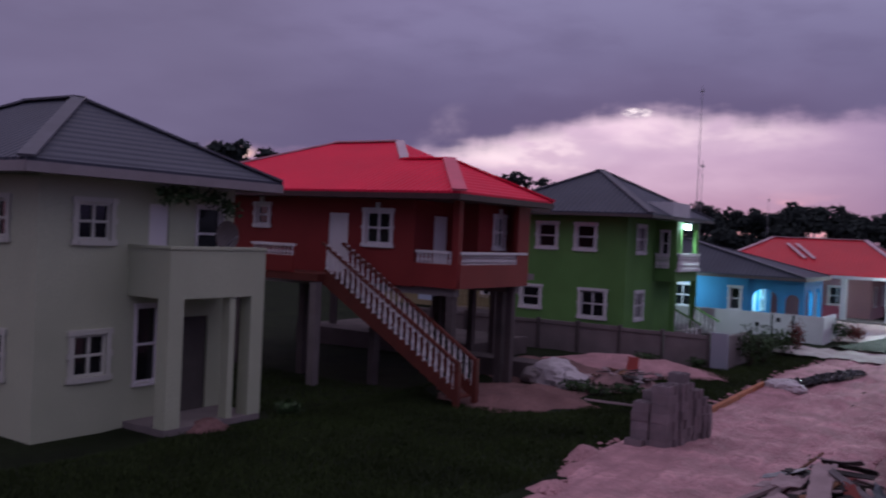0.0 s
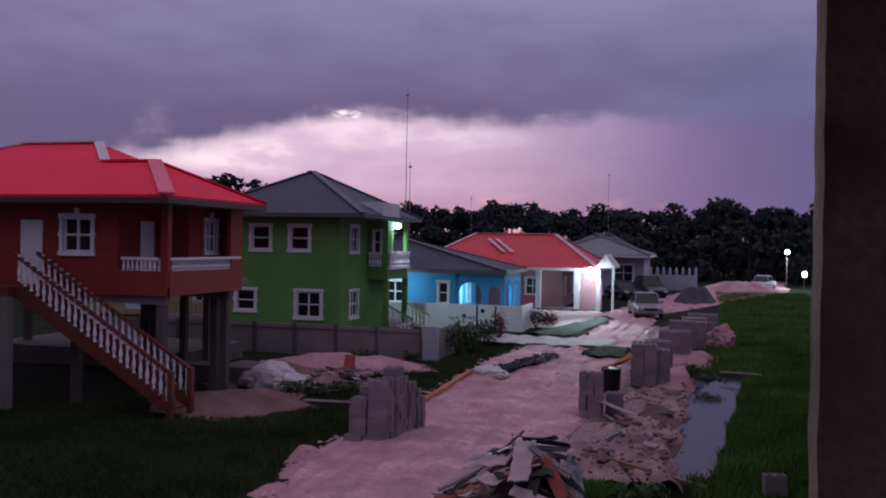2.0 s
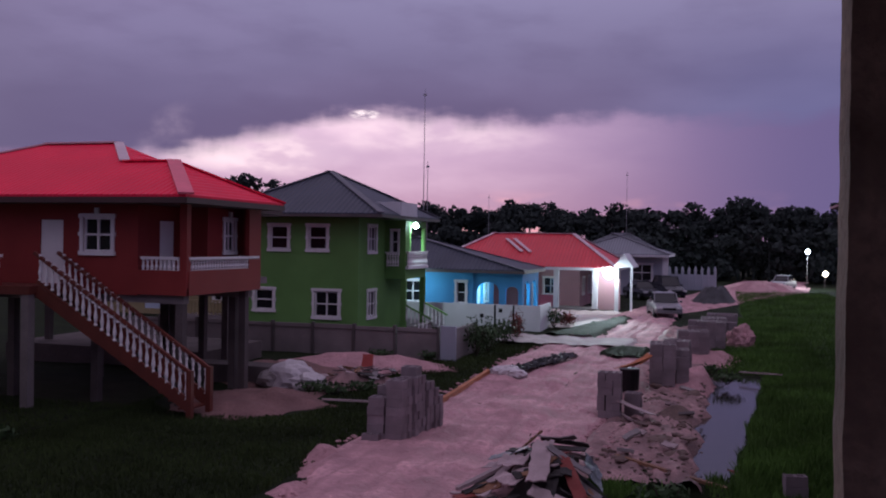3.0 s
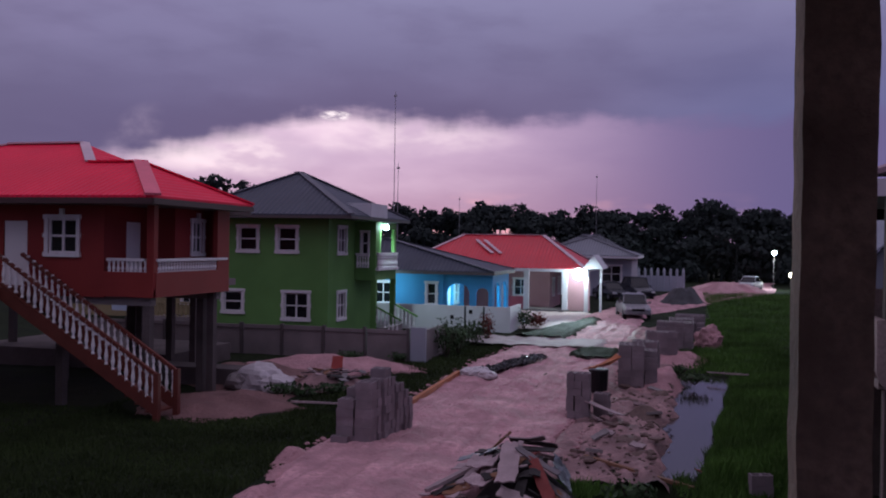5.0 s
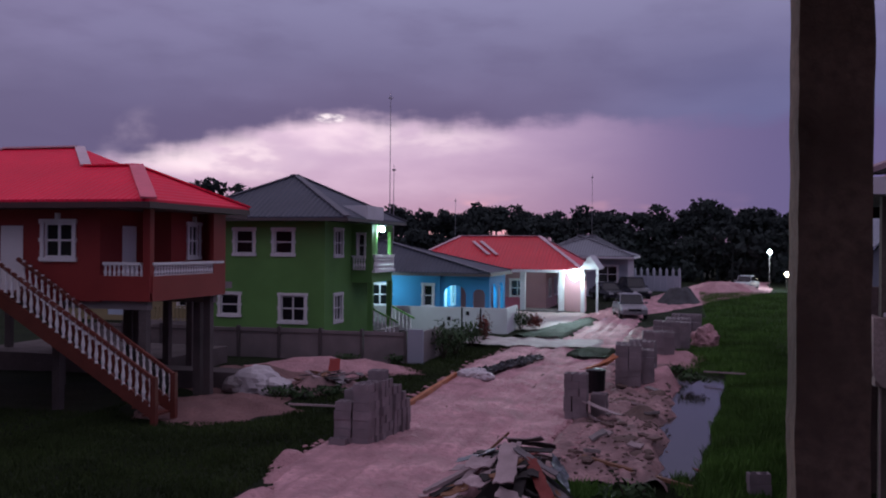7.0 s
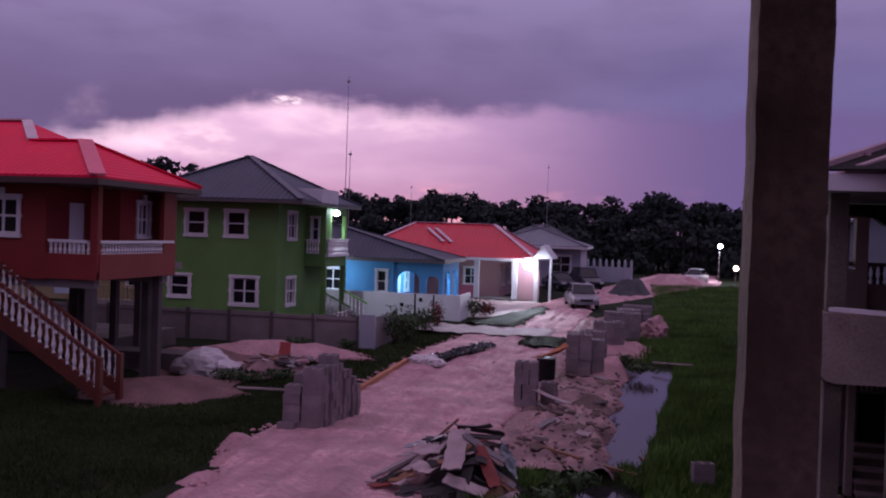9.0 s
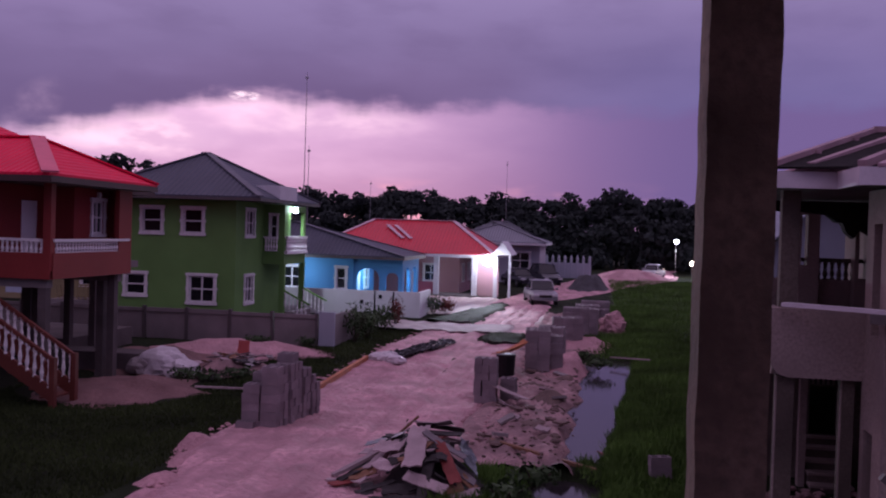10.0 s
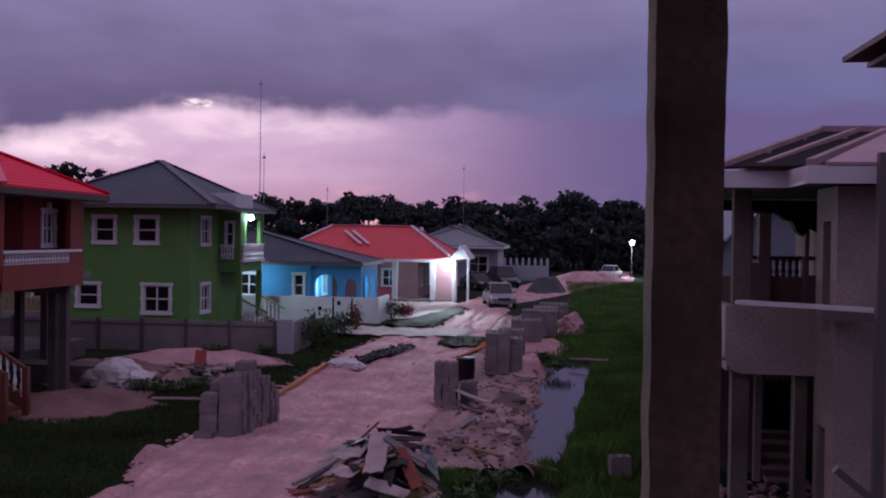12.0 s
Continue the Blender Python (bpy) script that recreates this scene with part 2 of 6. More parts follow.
BLACKP = mat("black_plastic", (0.008, 0.008, 0.010), 0.28, 0.2, 4, 25, 0.4, spec=0.25)
METAL = mat("galvanised_steel", (0.35, 0.35, 0.37), 0.45, 0.2, 4, 30, 0.1, metal=0.8)

# ---- builders ----
PLACE = {}


def thing(name, at, label, category, group="", kind="", turn=0.0):
    ob = new(name)
    ob.empty_display_size = 0.2
    ob.location = at
    PLACE[ob] = Vector(at)
    return tagged(ob, label, category, group, kind)


def put_mesh(name, bm, material):
    me = bpy.data.meshes.new(name)
    bm.normal_update()
    lo = Vector([min(v.co[i] for v in bm.verts) for i in range(3)])
    hi = Vector([max(v.co[i] for v in bm.verts) for i in range(3)])
    c = (lo + hi) / 2
    bmesh.ops.translate(bm, verts=bm.verts, vec=-c)
    bm.to_mesh(me)
    bm.free()
    me.materials.append(material)
    return me, c


def part(name, bm, material, parent, label=""):
    """Links a bmesh, in world coordinates, as one mesh under a thing or part."""
    me, c = put_mesh(name, bm, material)
    ob = new(name, me)
    ob.parent = parent
    ob.location = c - PLACE[parent]
    PLACE[ob] = c
    return tagged(ob, label)


def solo(name, bm, material, label, category="", kind="", group=""):
    me, c = put_mesh(name, bm, material)
    ob = new(name, me)
    ob.location = c
    PLACE[ob] = c
    return tagged(ob, label, category, group, kind)


def B():
    return bmesh.new()


def box(bm, x0, x1, y0, y1, z0, z1):
    v = [bm.verts.new((x, y, z)) for z in (z0, z1) for y in (y0, y1) for x in (x0, x1)]
    for f in ((0, 2, 3, 1), (4, 5, 7, 6), (0, 1, 5, 4), (2, 6, 7, 3), (0, 4, 6, 2), (1, 3, 7, 5)):
        bm.faces.new([v[i] for i in f])
    return bm


def bar(bm, a, b, w, h=None, up=(0, 0, 1)):
    """A bar of section w x h from a to b."""
    h = h or w
    a, b = Vector(a), Vector(b)
    d = (b - a).normalized()
    s = d.cross(Vector(up))
    s = s.normalized() if s.length > 1e-4 else Vector((1, 0, 0))
    u = s.cross(d)
    v = []
    for p in (a, b):
        for i, j in ((-1, -1), (1, -1), (1, 1), (-1, 1)):
            v.append(bm.verts.new(p + s * (i * w / 2) + u * (j * h / 2)))
    for f in ((3, 2, 1, 0), (4, 5, 6, 7), (0, 1, 5, 4), (1, 2, 6, 5), (2, 3, 7, 6), (3, 0, 4, 7)):
        bm.faces.new([v[i] for i in f])
    return bm


def lathe(bm, x, y, prof, n=8):
    """A turned shape: prof is (radius, z)."""
    rings = [[bm.verts.new((x + r * math.cos(6.2832 * k / n), y + r * math.sin(6.2832 * k / n), z)) for k in range(n)] for r, z in prof]
    for p, q in zip(rings, rings[1:]):
        for k in range(n):
            bm.faces.new((p[k], p[(k + 1) % n], q[(k + 1) % n], q[k]))
    bm.faces.new(rings[0][::-1])
    bm.faces.new(rings[-1])
    return bm


def slab_poly(bm, pts, thick):
    """A flat polygon, thickened downwards."""
    top = [bm.verts.new(p) for p in pts]
    bot = [bm.verts.new((p[0], p[1], p[2] - thick)) for p in pts]
    bm.faces.new(top)
    bm.faces.new(bot[::-1])
    n = len(pts)
    for i in range(n):
        bm.faces.new((top[i], bot[i], bot[(i + 1) % n], top[(i + 1) % n]))
    return bm


def pierced(bm, axis, at, thick, a0, a1, z0, z1, holes=()):
    """A wall in the plane axis = at, from a0 to a1 along the other axis, with holes (a0, a1, z0, z1) through it."""
    A = sorted({a0, a1, *(h[0] for h in holes), *(h[1] for h in holes)})
    Z = sorted({z0, z1, *(h[2] for h in holes), *(h[3] for h in holes)})
    lo, hi = min(at, at + thick), max(at, at + thick)
    seen = {}
    def v(i, j, k):
        if (i, j, k) not in seen:
            d = hi if k else lo
            seen[i, j, k] = bm.verts.new((A[i], d, Z[j]) if axis == "y" else (d, A[i], Z[j]))
        return seen[i, j, k]
    def solid(i, j):
        if not (0 <= i < len(A) - 1 and 0 <= j < len(Z) - 1):
            return False
        ca, cz = (A[i] + A[i + 1]) / 2, (Z[j] + Z[j + 1]) / 2
        return not any(h[0] < ca < h[1] and h[2] < cz < h[3] for h in holes)
    for i in range(len(A) - 1):
        for j in range(len(Z) - 1):
            if not solid(i, j):
                continue
            for k in (0, 1):
                bm.faces.new((v(i, j, k), v(i + 1, j, k), v(i + 1, j + 1, k), v(i, j + 1, k)))
            for di, dj, p, q in ((-1, 0, (i, j), (i, j + 1)), (1, 0, (i + 1, j), (i + 1, j + 1)), (0, -1, (i, j), (i + 1, j)), (0, 1, (i, j + 1), (i + 1, j + 1))):
                if not solid(i + di, j + dj):
                    bm.faces.new((v(*p, 0), v(*q, 0), v(*q, 1), v(*p, 1)))
    bmesh.ops.recalc_face_normals(bm, faces=bm.faces)
    return bm


def obox(bm, axis, at, out, a0, a1, z0, z1, back=0.0):
    """A box on a wall's face, from back behind the face to out in front of it; out is signed."""
    lo, hi = min(at + out, at - back * (1 if out > 0 else -1)), max(at + out, at - back * (1 if out > 0 else -1))
    if axis == "y":
        return box(bm, a0, a1, lo, hi, z0, z1)
    return box(bm, lo, hi, a0, a1, z0, z1)


def window(parent, axis, at, sign, a0, a1, z0, z1, cols=2, rows=2, trim=0.11, keystone=False, material=None, bars=True):
    """Trimmed window in the wall whose outer face is axis = at and faces sign. Trim, sash, panes and bars."""
    material = material or WHITE
    s = 0.05 * sign
    fr = B()
    obox(fr, axis, at, s, a0 - trim, a0, z0 - trim, z1 + trim, 0.0)
    obox(fr, axis, at, s, a1, a1 + trim, z0 - trim, z1 + trim, 0.0)
    obox(fr, axis, at, s, a0, a1, z1, z1 + trim, 0.0)
    obox(fr, axis, at, s * 1.5, a0 - trim * 0.0, a1, z0 - trim, z0, 0.0)
    for e in ((a0 - trim * 1.35, a0 - trim * 0.02), (a1 + trim * 0.02, a1 + trim * 1.35)):
        for zz in (z0 - trim * 0.9, z0 + (z1 - z0) * 0.45, z1 - trim * 0.2):
            obox(fr, axis, at, s * 1.25, e[0], e[1], zz, zz + trim * 1.1, 0.0)
    w = part("window", fr, material, parent, "white moulded window surround")
    sash = B()
    at2 = at - 0.05 * sign
    for i in range(cols + 1):
        c = a0 + (a1 - a0) * i / cols
        c = min(max(c, a0 + 0.03), a1 - 0.03)
        obox(sash, axis, at2, 0.03 * sign, c - 0.03, c + 0.03, z0, z1, 0.02)
    for j in range(rows + 1):
        c = z0 + (z1 - z0) * j / rows
        c = min(max(c, z0 + 0.03), z1 - 0.03)
        for i in range(cols):
            b0, b1 = a0 + (a1 - a0) * i / cols + 0.03, a0 + (a1 - a0) * (i + 1) / cols - 0.03
            obox(sash, axis, at2, 0.026 * sign, b0, b1, c - 0.028, c + 0.028, 0.02)
    part("sash", sash, material, w)
    if bars:
        g = B()
        n = max(4, int((a1 - a0) / 0.14))
        for i in range(1, n):
            c = a0 + (a1 - a0) * i / n
            obox(g, axis, at - 0.11 * sign, 0.008 * sign, c - 0.009, c + 0.009, z0, z1, 0.006)
        for j in (1, 2, 3):
            c = z0 + (z1 - z0) * j / 4
            obox(g, axis, at - 0.12 * sign, 0.008 * sign, a0, a1, c - 0.01, c + 0.01, 0.004)
        part("grille", g, FASCIA, w)
    for i in range(cols):
        for j in range(rows):
            p = B()
            d0, d1 = (a1 - a0) / cols, (z1 - z0) / rows
            obox(p, axis, at - 0.075 * sign, 0.006 * sign, a0 + d0 * i + 0.02, a0 + d0 * (i + 1) - 0.02, z0 + d1 * j + 0.02, z0 + d1 * (j + 1) - 0.02, 0.0)
            part("pane", p, GLASS, w)
    if keystone:
        k = B()
        m = (a0 + a1) / 2
        obox(k, axis, at, s * 1.6, m - 0.06, m + 0.06, z1 + trim * 1.01, z1 + trim + 0.16, 0.0)
        part("keystone", k, material, w)
    return w


BAL_PROF = ((0.05, 0), (0.05, 0.06), (0.028, 0.10), (0.055, 0.30), (0.045, 0.40), (0.024, 0.62), (0.045, 0.72), (0.03, 0.80), (0.05, 0.90), (0.05, 1.0))


def baluster_mesh(h, fat=1.0, material=None):
    material = material or WHITE
    key = ("bal", round(h, 3), fat, material.name)
    if key not in MATS:
        bm = lathe(B(), 0, 0, [(r * fat, z * h) for r, z in BAL_PROF], 8)
        me = bpy.data.meshes.new("baluster")
        bm.to_mesh(me)
        bm.free()
        me.materials.append(material)
        MATS[key] = me
    return MATS[key]


def balusters(parent, pts, h, fat=1.0, material=None):
    for p in pts:
        o = new("baluster", baluster_mesh(h, fat, material))
        o.parent = parent
        o.location = Vector(p) - PLACE[parent]


def lerp(a, b, k):
    return tuple(x + (y - x) * k for x, y in zip(a, b))


def hip_roof(house, x0, x1, y0, y1, z, ridge, along="x", roof_mat=None, cap_mat=None, fascia_mat=None, thick=0.06, caps=True, fh=0.2, run0=None, run1=None):
    """A hip roof over the eaves rectangle, with ridge height above the eaves; sheets, caps, fascia boards and soffit."""
    if along == "x":
        h = (y1 - y0) / 2
        r0, r1 = (x0 + (run0 or h), (y0 + y1) / 2, z + ridge), (x1 - (run1 or h), (y0 + y1) / 2, z + ridge)
    else:
        h = (x1 - x0) / 2
        r0, r1 = ((x0 + x1) / 2, y0 + h, z + ridge), ((x0 + x1) / 2, y1 - h, z + ridge)
    a, b, c, d = (x0, y0, z), (x1, y0, z), (x1, y1, z), (x0, y1, z)
    bm = B()
    if along == "x":
        polys = ((a, b, r1, r0), (b, c, r1), (c, d, r0, r1), (d, a, r0))
        hips = ((a, r0), (d, r0), (b, r1), (c, r1))
    else:
        polys = ((a, b, r0), (b, c, r1, r0), (c, d, r1), (d, a, r0, r1))
        hips = ((a, r0), (b, r0), (c, r1), (d, r1))
    for p in polys:
        slab_poly(bm, p, thick)
    roof = part("roof", bm, roof_mat, house)
    if caps:
        for p, q in (*hips, (r0, r1)):
            if (Vector(q) - Vector(p)).length < 0.05:
                continue
            k = B()
            bar(k, (p[0], p[1], p[2] + 0.03), (q[0], q[1], q[2] + 0.03), 0.32, 0.05)
            part("roof_cap", k, cap_mat or CAP, roof)
    for e0, e1 in ((a, b), (b, c), (c, d), (d, a)):
        f = B()
        bar(f, (e0[0], e0[1], z - thick - fh / 2), (e1[0], e1[1], z - thick - fh / 2), 0.05, fh)
        part("fascia_board", f, fascia_mat or FASCIA, roof)
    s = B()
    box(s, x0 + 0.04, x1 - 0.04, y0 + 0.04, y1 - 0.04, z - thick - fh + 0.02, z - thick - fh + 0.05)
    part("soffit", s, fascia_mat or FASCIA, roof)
    return roof


def walls(house, material, x0, x1, y0, y1, z0, z1, south=(), east=(), t=0.18, label=""):
    """Four walls with holes in the sides towards -y and +x."""
    w = B()
    pierced(w, "y", y0, t, x0, x1, z0, z1, south)
    part("wall", w, material, house, label)
    w = B()
    pierced(w, "x", x1 - t, t, y0 + t, y1 - t, z0, z1, east)
    part("wall", w, material, house)
    part("wall", box(B(), x0, x1, y1 - t, y1, z0, z1), material, house)
    part("wall", box(B(), x0, x0 + t, y0 + t, y1 - t, z0, z1), material, house)


# ---- ground, road, water ----
def smooth(v, lo, hi):
    k = min(1, max(0, (v - lo) / (hi - lo)))
    return k * k * (3 - 2 * k)


def road_left(y):
    return -8.0 + 0.25 * noise.noise((0, y * 0.35, 0)) + (0.0 if y < 34 else min(y - 34, 28) * 0.06) + max(0, y - 62) * 0.14 + 0.75 * smooth(y, 17.0, 13.5)


def road_right(y):
    return -2.55 + 0.35 * noise.noise((5, y * 0.4, 0)) + 0.2 * smooth(y, 40, 60) + max(0, y - 62) * 0.3 * (1 - 0.3 * smooth(y, 95, 125))


def pool_depth(x, y):
    """How deep the drain lies here, 0 to 1; a second small puddle lies nearer."""
    c = -0.15 + 0.058 * (y - 20) + 0.16 * noise.noise((1, y * 0.35, 3))
    half = 0.62 + 0.022 * (y - 20) + 0.20 * noise.noise((9, y * 0.6, 3)) + 0.10 * noise.noise((4, y * 1.9, 3))
    d = (1 - smooth(abs(x - c), half * 0.62, half * 1.18)) * smooth(y, 18.2, 19.4) * (1 - smooth(y, 33.0, 35.5))
    r = math.hypot((x + 0.35) / 0.75, (y - 16.3) / 1.25) + 0.25 * noise.noise((x * 1.7, y * 1.7, 6))
    return max(d, 1 - smooth(r, 0.55, 1.1))


def ground_z(x, y):
    near = 1 - smooth(y, 70, 110)
    z = 0.05 * noise.noise((x * 0.35, y * 0.35, 1)) + 0.03 * noise.noise((x * 1.3, y * 1.3, 2))
    z += 0.10 * smooth(x, 1.4, 2.6)
    z -= 0.42 * pool_depth(x, y)
    return z * near - 0.02


def lines(parts):
    out = []
    for a, b, s in parts:
        n = max(1, round((b - a) / s))
        out += [a + (b - a) * i / n for i in range(n)]
    return out + [parts[-1][1]]


def grid_mesh(name, xs, ys, fz, material):
    V = [(x, y, fz(x, y)) for y in ys for x in xs]
    n = len(xs)
    F = [(j * n + i, j * n + i + 1, (j + 1) * n + i + 1, (j + 1) * n + i) for j in range(len(ys) - 1) for i in range(n - 1)]
    me = bpy.data.meshes.new(name)
    me.from_pydata(V, [], F)
    me.polygons.foreach_set("use_smooth", [True] * len(F))
    me.materials.append(material)
    return new(name, me)


GX = lines([(-900, -60, 60), (-60, -24, 3), (-24, -4, 0.5), (-4, 3, 0.14), (3, 12, 0.6), (12, 60, 4), (60, 900, 70)])
GY = lines([(-60, 6, 6), (6, 12, 1), (12, 40, 0.16), (40, 60, 0.6), (60, 150, 4), (150, 1500, 90)])
tagged(grid_mesh("ground", GX, GY, ground_z, SOIL), "dark grassy ground with a sunken drain", "ground", kind="structure")


def strip(name, left, right, y0, y1, step, n, lift, material, label, rough=0.05, kind="structure", category="road", drop=0.07):
    """A sheet laid on the ground between two wandering edges, thinning out at its rims."""
    ys = lines([(y0, y1, step)])
    V, F = [], []
    for j, y in enumerate(ys):
        l, r = left(y), right(y)
        for i in range(n + 1):
            k = i / n
            x = l + (r - l) * k
            e = min(k, 1 - k) * (r - l)
            rim = smooth(e, 0, 0.45)
            lump = noise.noise((x * 0.9, y * 0.5, 4)) * 0.5 + noise.noise((x * 2.6, y * 2.2, 4)) * 0.4 + noise.noise((x * 6, y * 5, 4)) * 0.30
            wob = 0.03 * noise.noise((3, y * 0.25, 1))
            ruts = -0.07 * sum(math.exp(-((k - c - wob) / 0.035) ** 2) for c in (0.30, 0.42, 0.60, 0.72)) + 0.03 * noise.noise((x * 7, y * 0.6, 2))
            z = ground_z(min(x, -3.0), y) + (lift + rough * lump + ruts) * rim - (drop if k > 0.5 else 0.07) * (1 - rim)
            V.append((x, y, z))
    m = n + 1
    F = [(j * m + i, j * m + i + 1, (j + 1) * m + i + 1, (j + 1) * m + i) for j in range(len(ys) - 1) for i in range(n)]
    me = bpy.data.meshes.new(name)
    me.from_pydata(V, [], F)
    me.polygons.foreach_set("use_smooth", [True] * len(F))
    me.materials.append(material)
    return tagged(new(name, me), label, category, kind=kind)


strip("road", road_left, road_right, 6, 128, 0.13, 56, 0.10, SAND, "pale pinkish sand road with ruts and lumps", 0.085)


def heap(name, cx, cy, rx, ry, h, material, label, category="sand heap", seed=0, rough=0.25, n=44, kind=""):
    """A loose heap with an uneven outline."""
    V, F = [(cx, cy, ground_z(cx, cy) + h * (1 + rough * 1.2 * noise.noise((cx * 1.2, cy * 1.2, seed)) + rough * 0.25 * noise.noise((cx * 4, cy * 4, seed))))], []
    rings = 14
    for i in range(1, rings + 1):
        for k in range(n):
            a = 6.28318 * k / n
            w = 1 + 0.36 * noise.noise((math.cos(a) * 1.4 + seed, math.sin(a) * 1.4, seed)) + 0.22 * noise.noise((math.cos(a) * 4 + seed, math.sin(a) * 4, seed))
            r = i / rings
            x, y = cx + rx * r * w * math.cos(a), cy + ry * r * w * math.sin(a)
            z = h * (1 - smooth(r, 0.22, 1.0)) * (1 + rough * 1.2 * noise.noise((x * 1.2, y * 1.2, seed)))
            z += rough * 0.25 * h * noise.noise((x * 4, y * 4, seed)) * (1 - r)
            V.append((x, y, ground_z(x, y) + z - (0.06 if i == rings else 0)))
    for k in range(n):
        F.append((0, 1 + k, 1 + (k + 1) % n))
        for i in range(rings - 1):
            a, b = 1 + i * n, 1 + (i + 1) * n
            F.append((a + k, b + k, b + (k + 1) % n, a + (k + 1) % n))
    me = bpy.data.meshes.new(name)
    me.from_pydata(V, [], F)
    me.polygons.foreach_set("use_smooth", [True] * len(F))
    me.materials.append(material)
    return tagged(new(name, me), label, category, kind=kind)


grid = grid_mesh("green_bank", lines([(1.15, 3.0, 0.15), (3.0, 16, 1.0)]), lines([(12.5, 40, 0.25), (40, 96, 1.5)]), lambda x, y: ground_z(x, y) + 0.03 * smooth(x, 1.15, 1.5) - 0.03, BANKSOIL)
tagged(grid, "green grassy bank beside the drain", "grass", kind="structure")
tagged(grid_mesh("water", lines([(-1.8, 2.6, 0.5)]), lines([(13, 37, 0.5)]), lambda x, y: -0.17, WATER), "still grey drain water reflecting the sky", "water", kind="structure")

# ---- camera's own unfinished house: posts, slab, unseen shading roof ----
own = thing("unfinished_house", (2.0, -1.5, 0), "unfinished concrete house with open upper storey and bare posts", "house")
part("floor_slab", box(B(), -6.2, 5.4, -4.6, 2.5, 2.7, 2.9), CONC, own)
# Out of view; added to keep light from overhead off the post.
part("roof_slab", box(B(), -6.2, 5.4, -4.6, 2.6, 5.75, 5.95), CONC, own)
part("parapet", box(B(), -6.2, 5.4, -4.6, -4.4, 2.9, 3.8), RENDERED, own)
part("wall", box(B(), -6.1, 5.3, 1.9, 2.1, -0.2, 2.7), RENDERED, own)
part("wall", box(B(), -6.1, 5.3, -4.5, -4.3, -0.2, 2.7), RENDERED, own)
part("wall", box(B(), -6.1, -5.9, -4.3, 1.9, -0.2, 2.7), RENDERED, own)
part("wall", box(B(), 5.1, 5.3, -4.3, 1.9, -0.2, 2.7), RENDERED, own)


def rough_post(x0, x1, y0, y1, z0, z1):
    bm = B()
    rows = 60
    ring = []
    for j in range(rows + 1):
        z = z0 + (z1 - z0) * j / rows
        r = []
        for (x, y) in ((x0, y0), ((x0 + x1) / 2, y0), (x1, y0), (x1, (y0 + y1) / 2), (x1, y1), ((x0 + x1) / 2, y1), (x0, y1), (x0, (y0 + y1) / 2)):
            k = 0.006
            r.append(bm.verts.new((x + k * noise.noise((x * 20, z * 7, 1)), y + k * noise.noise((y * 20, z * 7, 5)), z)))
        ring.append(r)
    for p, q in zip(ring, ring[1:]):
        for k in range(8):
            bm.faces.new((p[k], p[(k + 1) % 8], q[(k + 1) % 8], q[k]))
    bm.faces.new(ring[0][::-1])
    bm.faces.new(ring[-1])
    return bm


part("post", rough_post(0.254, 0.407, 2.12, 2.3, 2.9, 5.75), POSTM, own, "rough grey concrete post")
part("post", rough_post(-6.1, -5.93, 2.12, 2.3, 2.9, 5.75), POSTM, own)
part("post", rough_post(5.0, 5.17, 2.12, 2.3, 2.9, 5.75), POSTM, own)

# ---- cream house ----
cream = thing("cream_house", (-20, 11.5, 0), "pale green two-storey house with grey hip roof on grass", "house")
CX = -16.55
CY = 10.55
CTRIM = mat("cream_trim", (0.56, 0.57, 0.50), 0.7, 0.12, 0.8, 28, 0.1, spec=0.15)
cw = [(11.42, 12.2, 4.02, 4.80), (11.42, 12.2, 1.18, 2.06)]
csw = [(-18.4, -17.6, 4.02, 4.80), (-18.4, -17.6, 1.18, 2.06)]
cdoor = [(13.2, 13.75, 2.95, 4.85), (14.55, 15.3, 3.6, 4.85), (12.95, 13.55, 0.9, 2.6), (14.2, 15.0, 0.1, 2.3)]
walls(cream, CREAM, -24, CX, CY, 15.7, -0.1, 5.35, csw, cw + cdoor)
for a0, a1, z0, z1 in cw:
    window(cream, "x", CX, 1, a0, a1, z0, z1, 2, 2, 0.11, material=CTRIM)
for a0, a1, z0, z1 in csw:
    window(cream, "y", CY, -1, a0, a1, z0, z1, 2, 2, 0.11, material=CTRIM)
window(cream, "x", CX, 1, 14.55, 15.3, 3.6, 4.85, 1, 2, 0.05, bars=False)
window(cream, "x", CX, 1, 12.95, 13.55, 0.9, 2.6, 1, 2, 0.06, bars=False)
part("door", box(B(), CX - 0.12, CX - 0.06, 13.2, 13.75, 2.95, 4.85), WHITE, cream, "white panelled door")
part("door", box(B(), CX - 0.12, CX - 0.06, 14.2, 15.0, 0.1, 2.3), INSIDE, cream, "dark wooden door")
part("floor", box(B(), -23.8, CX - 0.2, CY + 0.2, 15.5, 2.75, 2.9), CONC, cream)
hip_roof(cream, -24.6, -15.75, 9.75, 16.5, 5.55, 1.72, "x", GREYROOF, CAP, mat("pale_fascia", (0.30, 0.27, 0.28), 0.6, 0.2, 2, 30, 0.1))
# porch with its balcony
part("porch_floor", box(B(), CX, -15.2, 12.7, 15.45, -0.1, 0.12), CONC, cream)
part("balcony_slab", box(B(), CX, -15.2, 12.7, 15.45, 2.85, 3.0), CREAM, cream)
for q in ((-15.35, -15.2, 12.7, 15.45), (CX, -15.35, 12.7, 12.85), (CX, -15.35, 15.3, 15.45)):
    part("parapet", box(B(), *q, 3.0, 3.9), CREAM, cream)
p = B()
box(p, -15.5, -15.17, 12.67, 15.48, 3.9, 3.96)
box(p, CX, -15.5, 12.67, 12.9, 3.9, 3.96)
part("coping", p, CREAM, cream)
